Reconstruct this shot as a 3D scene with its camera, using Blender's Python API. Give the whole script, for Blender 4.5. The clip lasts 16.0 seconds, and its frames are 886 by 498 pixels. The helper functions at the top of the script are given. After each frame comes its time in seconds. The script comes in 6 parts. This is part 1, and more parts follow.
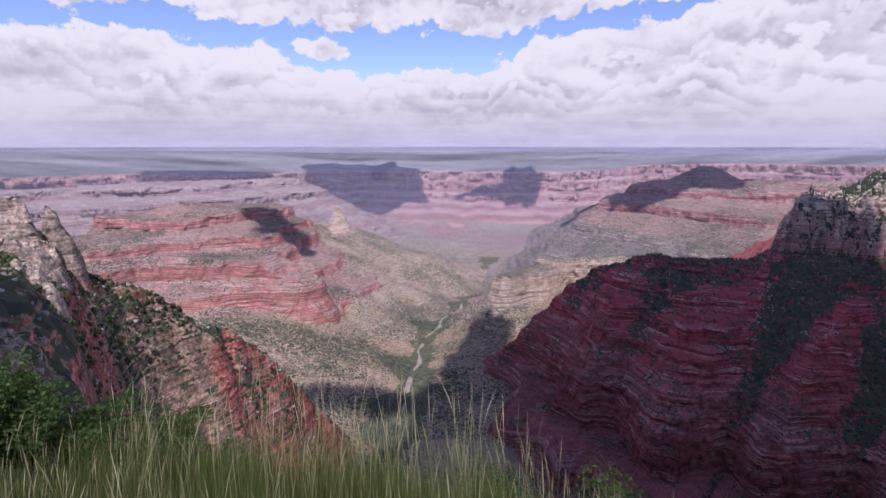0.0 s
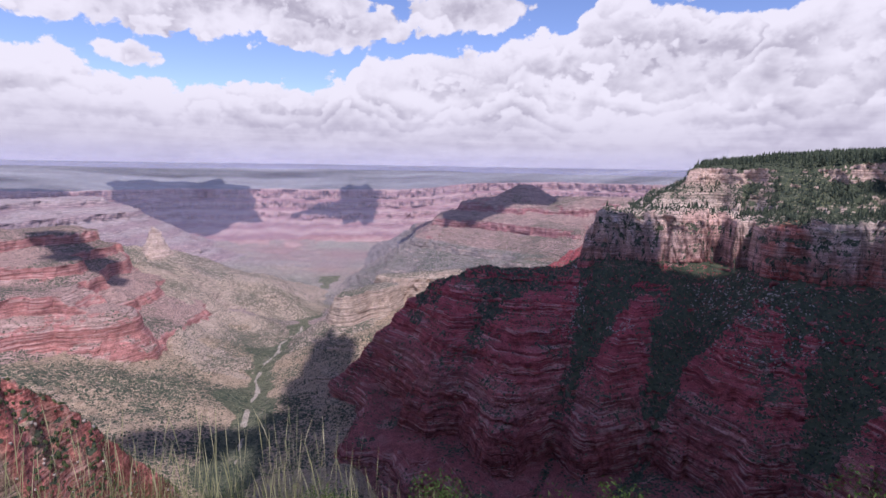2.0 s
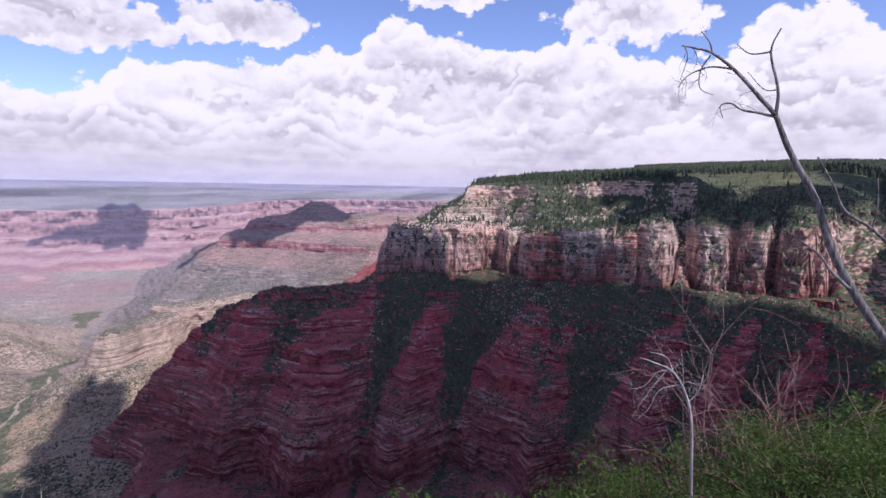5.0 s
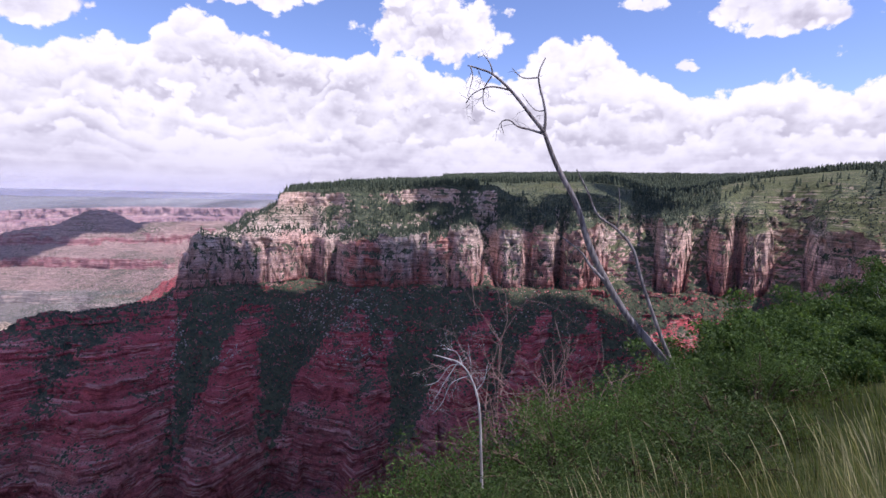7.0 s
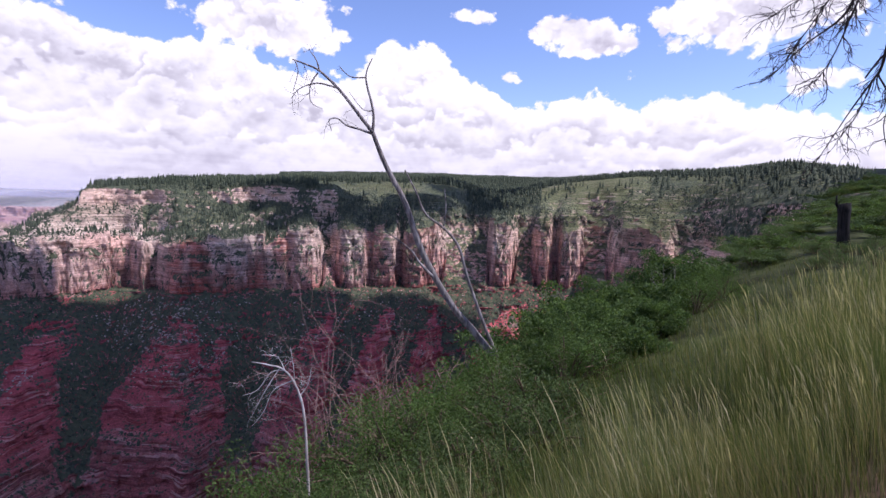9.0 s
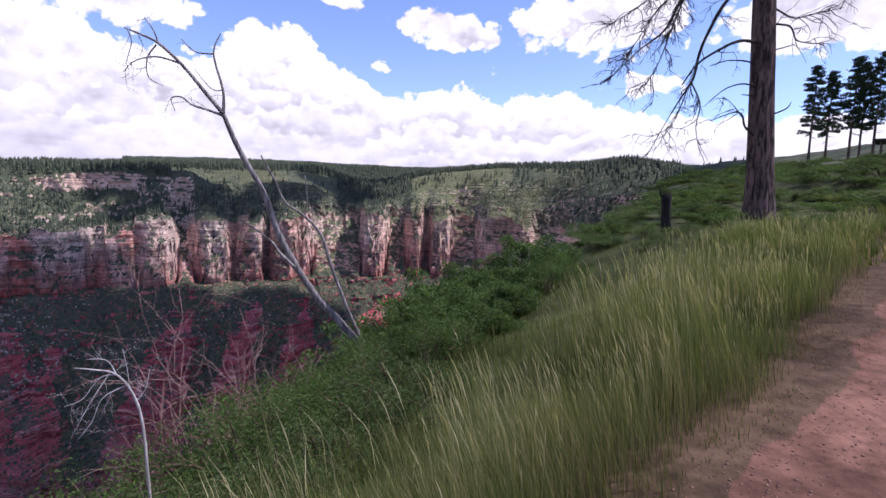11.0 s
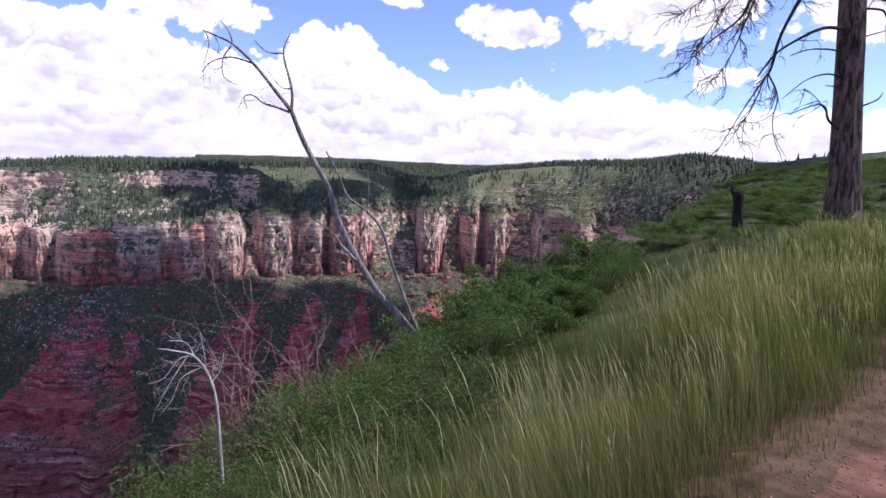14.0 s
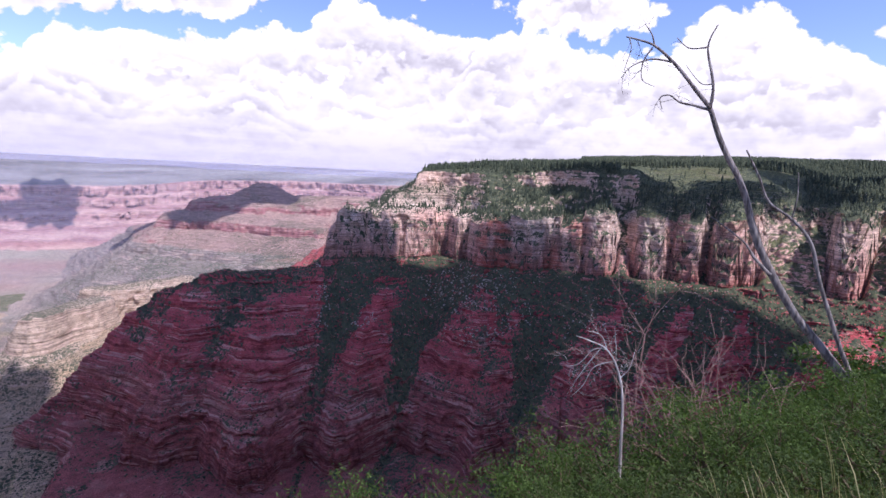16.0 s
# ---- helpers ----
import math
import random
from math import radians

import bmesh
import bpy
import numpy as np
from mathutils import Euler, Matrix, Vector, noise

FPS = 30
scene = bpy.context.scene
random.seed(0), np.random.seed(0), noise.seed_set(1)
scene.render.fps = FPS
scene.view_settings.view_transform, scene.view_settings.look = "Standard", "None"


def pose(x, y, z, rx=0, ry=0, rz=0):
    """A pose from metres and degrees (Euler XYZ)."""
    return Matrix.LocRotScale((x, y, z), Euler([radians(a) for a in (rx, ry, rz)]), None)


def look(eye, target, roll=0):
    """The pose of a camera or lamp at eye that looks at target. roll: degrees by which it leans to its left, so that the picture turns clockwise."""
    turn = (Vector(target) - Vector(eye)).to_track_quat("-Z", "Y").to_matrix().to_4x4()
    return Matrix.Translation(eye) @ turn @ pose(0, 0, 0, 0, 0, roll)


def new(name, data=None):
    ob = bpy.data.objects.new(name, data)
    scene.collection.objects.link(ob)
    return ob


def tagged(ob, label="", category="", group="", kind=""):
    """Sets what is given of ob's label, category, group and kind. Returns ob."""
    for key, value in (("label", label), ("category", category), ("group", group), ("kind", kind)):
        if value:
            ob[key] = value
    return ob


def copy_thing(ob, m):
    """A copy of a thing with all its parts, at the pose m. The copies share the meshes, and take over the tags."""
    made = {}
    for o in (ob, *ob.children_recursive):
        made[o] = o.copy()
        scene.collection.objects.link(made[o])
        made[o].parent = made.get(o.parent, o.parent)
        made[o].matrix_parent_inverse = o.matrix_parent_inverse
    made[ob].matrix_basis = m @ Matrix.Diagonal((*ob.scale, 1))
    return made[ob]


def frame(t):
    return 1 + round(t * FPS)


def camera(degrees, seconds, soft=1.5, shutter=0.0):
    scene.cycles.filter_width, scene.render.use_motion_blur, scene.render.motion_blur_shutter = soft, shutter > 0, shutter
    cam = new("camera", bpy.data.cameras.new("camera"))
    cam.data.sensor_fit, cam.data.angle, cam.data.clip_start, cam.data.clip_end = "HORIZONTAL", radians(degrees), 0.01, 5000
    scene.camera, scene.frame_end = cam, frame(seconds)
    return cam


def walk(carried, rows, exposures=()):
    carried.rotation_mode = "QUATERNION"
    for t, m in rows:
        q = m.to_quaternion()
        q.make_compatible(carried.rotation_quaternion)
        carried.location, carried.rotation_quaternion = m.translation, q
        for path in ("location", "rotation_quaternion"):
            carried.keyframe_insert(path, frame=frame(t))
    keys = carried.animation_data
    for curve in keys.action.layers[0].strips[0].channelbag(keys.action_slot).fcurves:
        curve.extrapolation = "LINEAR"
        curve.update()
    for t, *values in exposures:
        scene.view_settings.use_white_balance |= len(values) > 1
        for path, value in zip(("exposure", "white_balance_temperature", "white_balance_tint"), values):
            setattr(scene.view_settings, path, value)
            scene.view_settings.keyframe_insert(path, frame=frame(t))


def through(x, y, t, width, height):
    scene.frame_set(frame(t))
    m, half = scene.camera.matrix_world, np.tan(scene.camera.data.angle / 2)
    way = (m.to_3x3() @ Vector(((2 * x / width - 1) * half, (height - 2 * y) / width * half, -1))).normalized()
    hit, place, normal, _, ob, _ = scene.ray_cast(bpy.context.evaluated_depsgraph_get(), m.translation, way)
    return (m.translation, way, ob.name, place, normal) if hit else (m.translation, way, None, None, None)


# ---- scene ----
EXPOSURE = 0.0
cam = camera(80.84, 16.0)
# seconds, x, y, z, pitch, roll, yaw
ROWS = [
    (0.0, -0.000, 0.450, 1.550, -11.30, -0.00, 0.00),
    (0.5, 0.019, 0.450, 1.550, -10.83, -0.36, -2.42),
    (1.0, 0.061, 0.446, 1.550, -11.10, -0.76, -7.73),
    (1.5, 0.112, 0.436, 1.550, -10.10, -1.10, -14.48),
    (2.0, 0.136, 0.429, 1.550, -9.24, -0.90, -17.61),
    (2.5, 0.164, 0.419, 1.550, -8.66, -0.78, -21.31),
    (3.0, 0.189, 0.408, 1.550, -8.46, -0.91, -24.83),
    (3.5, 0.218, 0.394, 1.550, -8.09, -1.01, -28.91),
    (4.0, 0.241, 0.380, 1.550, -7.78, -1.05, -32.45),
    (6.5, 0.367, 0.261, 1.550, -6.03, -1.24, -54.63),
    (7.0, 0.390, 0.225, 1.550, -5.84, -1.32, -60.02),
    (7.5, 0.404, 0.197, 1.550, -5.58, -1.04, -64.00),
    (8.0, 0.418, 0.166, 1.550, -5.63, -1.71, -68.28),
    (8.5, 0.429, 0.135, 1.550, -5.36, -1.97, -72.52),
    (9.0, 0.439, 0.099, 1.550, -5.40, -1.83, -77.34),
    (9.5, 0.445, 0.066, 1.550, -5.43, -1.79, -81.56),
    (10.0, 0.449, 0.027, 1.550, -5.36, -2.27, -86.55),
    (12.5, 0.450, -0.021, 1.500, -6.24, -2.12, -92.70),
    (13.0, 0.450, -0.007, 1.500, -6.00, -2.17, -90.84),
    (13.5, 0.450, 0.006, 1.500, -6.24, -2.35, -89.18),
    (14.0, 0.448, 0.037, 1.500, -6.53, -2.40, -85.22),
    (14.5, 0.438, 0.102, 1.500, -6.49, -2.72, -76.95),
    (15.0, 0.415, 0.175, 1.500, -7.02, -3.00, -67.16),
    (15.5, 0.377, 0.246, 1.500, -7.34, -3.30, -56.89),
    (16.0, 0.320, 0.316, 1.500, -8.39, -2.85, -45.37),
]
EXPOSURES = [(t, EXPOSURE + stops, 5900, 24.0) for t, stops in ((0.0, -0.27), (3.5, -0.14), (7.0, 0.05), (9.0, 0.15), (12.5, 0.30), (14.0, 0.34), (16.0, 0.24))]
walk(cam, [(t, pose(x, y, z, 90 + pitch, roll, yaw)) for t, x, y, z, pitch, roll, yaw in ROWS], EXPOSURES)


# ---- world and sun ----
SUN_BEARING, SUN_HEIGHT = 178.0, 56.0
sun = new("sun", bpy.data.lights.new("sun", "SUN"))
sun.data.energy, sun.data.angle, sun.data.color = 4.2, radians(0.6), (1.0, 0.94, 0.86)
sun_way = Vector((math.sin(radians(SUN_BEARING)) * math.cos(radians(SUN_HEIGHT)), math.cos(radians(SUN_BEARING)) * math.cos(radians(SUN_HEIGHT)), math.sin(radians(SUN_HEIGHT))))
sun.matrix_world = look(sun_way * 100, (0, 0, 0))


class Nodes:
    """Short hand for building node trees."""

    def __init__(self, tree):
        self.tree = tree
        tree.nodes.clear()

    def add(self, kind):
        return self.tree.nodes.new("ShaderNode" + kind)

    def link(self, a, b):
        self.tree.links.new(a, b)

    def put(self, socket, value):
        if isinstance(value, bpy.types.NodeSocket):
            self.link(value, socket)
        else:
            socket.default_value = value

    def math(self, op, a, b=0.0, c=0.0, clamp=False):
        node = self.tree.nodes.new("ShaderNodeMath")
        node.operation, node.use_clamp = op, clamp
        for i, value in enumerate((a, b, c)):
            self.put(node.inputs[i], value)
        return node.outputs[0]

    def smooth(self, value, low, high, to_low=0.0, to_high=1.0):
        node = self.tree.nodes.new("ShaderNodeMapRange")
        node.interpolation_type = "SMOOTHSTEP"
        for i, v in enumerate((value, low, high, to_low, to_high)):
            self.put(node.inputs[i], v)
        return node.outputs[0]

    def mix(self, factor, a, b, blend="MIX"):
        node = self.tree.nodes.new("ShaderNodeMix")
        node.data_type, node.blend_type = "RGBA", blend
        self.put(node.inputs[0], factor)
        for socket, value in ((node.inputs[6], a), (node.inputs[7], b)):
            self.put(socket, (*value, 1) if isinstance(value, tuple) and len(value) == 3 else value)
        return node.outputs[2]

    def noise(self, vector, scale, detail=4.0, rough=0.55, distort=0.0):
        node = self.tree.nodes.new("ShaderNodeTexNoise")
        self.put(node.inputs["Vector"], vector)
        for key, v in (("Scale", scale), ("Detail", detail), ("Roughness", rough), ("Distortion", distort)):
            node.inputs[key].default_value = v
        return node.outputs[0]

    def combine(self, x, y, z=0.0):
        node = self.tree.nodes.new("ShaderNodeCombineXYZ")
        for i, v in enumerate((x, y, z)):
            self.put(node.inputs[i], v)
        return node.outputs[0]


# top of the cloud bank round the horizon: bearing, height in degrees
BANK = [(-60, 9.0), (-40, 10.0), (-30, 10.4), (-24, 9.6), (-18, 9.8), (-14, 8.0), (-8, 7.4), (-3, 7.6), (3, 7.8), (7, 8.8), (10, 11.0), (16, 11.3), (22, 11.6), (26, 13.4), (30, 13.4), (34, 17.0), (40, 15.4), (47, 14.0), (55, 14.6), (62, 12.6), (66, 12.4), (72, 16.6), (76, 15.6), (80, 12.8), (86, 10.2), (92, 11.6), (97, 10.2), (104, 11.0), (110, 9.0), (122, 8.4), (140, 7.0)]
# clouds above it: bearing, height, half width, half height
HIGH = [(-33, 14.6, 7.0, 3.4), (-12, 14.6, 17.0, 3.6), (6, 13.4, 9.0, 2.4), (-12.5, 9.5, 2.8, 1.1), (0, 15, 12, 3.0), (20, 15.4, 7.0, 2.3), (40, 19.6, 7.0, 2.2), (59, 17.0, 8.0, 3.4), (93, 16.2, 5.0, 1.5), (84, 12.9, 1.0, 0.5), (90, 17.3, 4.6, 1.5), (107, 17.5, 9.0, 3.4), (126, 16.2, 9.0, 3.0), (80, 18.6, 1.8, 0.7), (112, 11.4, 3.4, 0.9), (48, 24, 14, 4), (0, 23, 20, 4)]
world = bpy.data.worlds.new("sky")
scene.world = world
world.use_nodes = True
n = Nodes(world.node_tree)
sky = n.add("TexSky")
sky.sky_type, sky.sun_disc, sky.sun_elevation, sky.sun_rotation = "NISHITA", False, radians(SUN_HEIGHT), radians(SUN_BEARING)
sky.altitude, sky.air_density, sky.dust_density = 2500.0, 1.0, 0.6
way = n.add("TexCoord").outputs["Generated"]
split = n.add("SeparateXYZ")
n.link(way, split.inputs[0])
bearing = n.math("MULTIPLY", n.math("ARCTAN2", split.outputs[0], split.outputs[1]), 57.2958)
height = n.math("MULTIPLY", n.math("ARCSINE", split.outputs[2]), 57.2958)


def cells(vector, scale):
    v = n.add("TexVoronoi")
    v.feature = "SMOOTH_F1"
    n.link(vector, v.inputs["Vector"])
    v.inputs["Scale"].default_value, v.inputs["Smoothness"].default_value = scale, 0.35
    return v.outputs["Distance"]


# puffs: rounded heads of several sizes over drifting noise
def puffs(up, detail, sizes):
    """How full the cloud is, a little higher in the sky than here."""
    at = n.math("MULTIPLY", n.math("ADD", height, up), 1.2)
    drift = n.noise(n.combine(bearing, at, 3.7), 0.30, detail, 0.55, 0.3)
    warp = n.combine(n.math("ADD", bearing, n.math("MULTIPLY", drift, 2.2)), n.math("ADD", at, n.math("MULTIPLY", drift, 1.6)), 1.3)
    heads = None
    for scale, weight in sizes:
        one = n.math("MULTIPLY", n.math("SUBTRACT", 0.5, cells(warp, scale)), weight)
        heads = one if heads is None else n.math("ADD", heads, one)
    return n.math("ADD", n.math("MULTIPLY", n.math("SUBTRACT", drift, 0.5), 1.7), heads)


HEADS = ((0.40, 1.0), (0.95, 0.5), (2.2, 0.25), (5.0, 0.11))
rough, here, above = puffs(0.0, 5.0, HEADS), puffs(0.0, 2.0, HEADS[:3]), puffs(1.0, 2.0, HEADS[:3])
ramp = n.add("ValToRGB")
ramp.color_ramp.interpolation = "EASE"
for i, (b0, h0) in enumerate(BANK):
    f = (b0 + 60) / 200
    if i < 2:
        stop = ramp.color_ramp.elements[i]
        stop.position = f
    else:
        stop = ramp.color_ramp.elements.new(f)
    stop.color = (h0 / 20, h0 / 20, h0 / 20, 1)
n.link(n.math("DIVIDE", n.math("ADD", bearing, 60.0), 200.0), ramp.inputs[0])
bank_top = n.math("MULTIPLY", ramp.outputs[0], 20.0)
bank = n.math("MULTIPLY", n.math("SUBTRACT", bank_top, height), 0.62)
body = bank
upper = None
for b0, h0, bw, hw in HIGH:
    dx = n.math("DIVIDE", n.math("SUBTRACT", bearing, b0), bw)
    dy = n.math("DIVIDE", n.math("SUBTRACT", height, h0), hw)
    one = n.math("MULTIPLY", n.math("SUBTRACT", 1.0, n.math("SQRT", n.math("ADD", n.math("MULTIPLY", dx, dx), n.math("MULTIPLY", dy, dy)))), min(hw, 2.2) * 0.8)
    upper = one if upper is None else n.math("MAXIMUM", upper, one)
# beyond the bearings and heights of the banks the cover goes on, broken, all round and overhead
wide = n.noise(way, 2.6, 5.0, 0.55, 0.3)
open_sky = n.math("MULTIPLY", n.math("SUBTRACT", wide, 0.44), n.smooth(height, 19.0, 26.0, 0.0, 9.0))
body = n.math("MAXIMUM", n.math("MAXIMUM", bank, upper), n.math("SUBTRACT", open_sky, 0.6))
dense = n.math("ADD", body, n.math("MULTIPLY", rough, 0.95))
mask = n.smooth(dense, 0.0, 0.28)
# light: heads bright towards the sun above, lavender grey undersides, and level bands low down
def band(across, up, seed, detail):
    return n.noise(n.combine(n.math("MULTIPLY", bearing, across), n.math("MULTIPLY", n.math("POWER", n.math("MAXIMUM", height, 0.02), 0.8), up), seed), 1.0, detail, 0.55, 0.4)


# rows of cumulus, one behind the other: grey level bases that rise to white heads, crowded towards the horizon
row = n.math("MULTIPLY", n.math("LOGARITHM", n.math("MAXIMUM", n.math("ADD", height, 2.0), 0.5), 2.71828), 3.0)
row = n.math("ADD", row, n.math("MULTIPLY", band(0.075, 0.16, 6.3, 3.0), 5.5))
row = n.math("SUBTRACT", row, n.math("MULTIPLY", n.math("ADD", n.math("MULTIPLY", here, 0.7), n.math("MULTIPLY", rough, 0.3)), n.smooth(height, 2.0, 10.0, 0.45, 0.95)))
inside = n.math("FRACT", row)
heads_lit = n.math("MULTIPLY", n.smooth(inside, 0.0, 0.7), n.smooth(inside, 1.0, 0.74))
bases = n.math("MULTIPLY", n.math("SUBTRACT", band(0.07, 0.35, 8.1, 4.0), 0.475), 2.3)
streaks = n.math("MULTIPLY", n.math("SUBTRACT", band(0.05, 2.0, 2.7, 4.0), 0.5), n.smooth(height, 7.0, 2.0, 0.0, 0.9))
lit = n.math("MULTIPLY", n.math("SUBTRACT", here, above), 0.45)
lit = n.math("ADD", n.math("ADD", lit, bases), streaks)
lit = n.math("ADD", lit, n.math("MULTIPLY", n.math("SUBTRACT", heads_lit, 0.52), n.math("MULTIPLY", n.smooth(height, 1.5, 6.0, 0.2, 0.58), n.smooth(n.noise(n.combine(n.math("MULTIPLY", bearing, 0.09), n.math("MULTIPLY", height, 0.2), 5.5), 1.0, 2.0), 0.35, 0.62, 0.3, 1.0))))
lit = n.math("ADD", lit, n.smooth(dense, 2.2, 0.2, 0.0, 0.6))
under = n.smooth(n.math("SUBTRACT", upper, bank), -0.3, 1.0)
lit = n.math("SUBTRACT", lit, n.math("MULTIPLY", under, 0.42))
cloud = n.mix(n.smooth(lit, -0.95, 0.55), (0.55, 0.52, 0.575), (1.12, 1.09, 1.08))
# unseen cloud overhead is greyed down to dim the light on the land
cloud = n.mix(n.smooth(height, 20.0, 42.0), cloud, (0.30, 0.30, 0.34))
blue = n.mix(1.0, sky.outputs[0], (0.202, 0.194, 0.210), "MULTIPLY")
air = n.mix(mask, blue, cloud)
veil = n.smooth(height, 7.5, -0.5)
air = n.mix(n.math("MULTIPLY", veil, 0.70), air, (0.70, 0.66, 0.76))
back = n.add("Background")
n.link(air, back.inputs[0])
back.inputs[1].default_value = 0.90
n.link(back.outputs[0], n.add("OutputWorld").inputs[0])


# ---- land form ----
# the outer edge of the dirt path: metres along it, metres down the slope
PATH_ALONG, PATH_DOWN = [-30, 0, 2.2, 3.05, 3.77, 5, 11, 16, 20, 25, 60], [0.9, 0.45, 0.12, -0.08, -0.46, -0.96, -2.9, -4.7, -8.5, -15, -60]


def hash2(ix, iy, seed):
    h = (ix.astype(np.int64) * 374761393 + iy.astype(np.int64) * 668265263 + seed * 974634533) & 0xFFFFFFFF
    h = ((h ^ (h >> 13)) * 1274126177) & 0xFFFFFFFF
    return ((h ^ (h >> 16)) & 0xFFFF) / 65535.0


def value_noise(x, y, seed):
    x0, y0 = np.floor(x), np.floor(y)
    fx, fy = x - x0, y - y0
    fx, fy = fx * fx * fx * (fx * (fx * 6 - 15) + 10), fy * fy * fy * (fy * (fy * 6 - 15) + 10)
    a, b = hash2(x0, y0, seed), hash2(x0 + 1, y0, seed)
    c, d = hash2(x0, y0 + 1, seed), hash2(x0 + 1, y0 + 1, seed)
    return (a + (b - a) * fx) * (1 - fy) + (c + (d - c) * fx) * fy


def fbm(x, y, size, octaves=4, seed=0, gain=0.5):
    """Noise of about -1 to 1 whose largest forms are size metres across."""
    total, amp, norm = 0.0, 1.0, 0.0
    x, y = x / size, y / size
    for i in range(octaves):
        total = total + amp * (value_noise(x, y, seed + i * 17) * 2 - 1)
        norm += amp
        amp *= gain
        x, y = x * 1.97 + 13.1 + 0.3 * y, y * 1.97 - 7.7 - 0.3 * x
    return total / norm * 1.6


def ridged(x, y, size, octaves=3, seed=0):
    """Sharp crests: 1 on a crest, down to 0 in the hollows."""
    total, amp, norm = 0.0, 1.0, 0.0
    x, y = x / size, y / size
    for i in range(octaves):
        total = total + amp * (1 - np.abs(value_noise(x, y, seed + i * 31) * 2 - 1))
        norm += amp
        amp *= 0.5
        x, y = x * 2.03 + 5.1 + 0.35 * y, y * 2.03 + 9.3 - 0.35 * x
    return total / norm


def step(v, low, high):
    f = np.clip((v - low) / (high - low), 0, 1)
    return f * f * (3 - 2 * f)


def curve(v, knots):
    return np.interp(v, [k[0] for k in knots], [k[1] for k in knots])


def ledges(z, tall, sharp=0.7, amount=0.8):
    """Level strata: treads and risers of that height."""
    k = np.floor(z / tall)
    f = z / tall - k
    g = np.where(f < sharp, f / sharp * 0.25, 0.25 + (f - sharp) / (1 - sharp) * 0.75)
    return z + amount * ((k + g) * tall - z)


# the foot of the pale cliff, round the amphitheatre: bearing, distance
CLIFF_FOOT = [(20, 948), (32.7, 946), (39.4, 962), (45, 1000), (50.5, 917), (58, 932), (62, 917), (66.5, 928), (73.6, 941), (80.5, 985), (84.5, 985), (90, 1050), (96, 1010), (104, 900), (112, 680), (120, 480), (135, 330)]
# height of the red ridge under and beyond the cliff
RIDGE_TOP = [(-20, -660), (-4, -590), (0.9, -492), (3, -440), (5.3, -394), (7.6, -362), (10.6, -304), (13.6, -254), (17.1, -209), (19, -195), (22.1, -181), (27.3, -177), (32.9, -160), (36, -160), (140, -160)]
CLIFF_TOP = [(30, -150), (32, -126), (34.6, -84), (52, -76), (60, -68), (68, -56), (78, -48), (100, -46), (110, -30), (125, -10)]
# slots that cut the cliff into buttresses and towers: bearing, half width, depth
SLOTS = [(36.9, 0.5, 14), (41.2, 0.4, 12), (46.0, 0.7, 26), (48.3, 0.7, 34), (57.6, 0.5, 14), (60.9, 0.4, 12), (65.0, 1.1, 70), (69.6, 0.35, 12), (73.0, 0.45, 46), (76.2, 0.35, 12), (79.6, 2.2, 120), (82.0, 0.8, 60), (86.4, 1.1, 110), (89.6, 0.5, 60), (93.8, 1.5, 120), (103.5, 2.4, 100)]
# spurs (1) and gullies (0) on the red slope
SPURS = [(0, 0.5), (12, 0.9), (16, 0.4), (21, 1), (25, 0.35), (29.5, 0.9), (33.5, 1), (37, 0.1), (41.2, 1), (46.8, 0.0), (51.4, 1), (54.6, 0.5), (56, 0.7), (59, 0.0), (65.8, 1), (68.8, 0.1), (72.3, 1), (74.8, 0.15), (77.6, 1), (81, 0.1), (86, 1), (91, 0.1), (98, 0.8), (110, 0.3), (140, 0.5)]


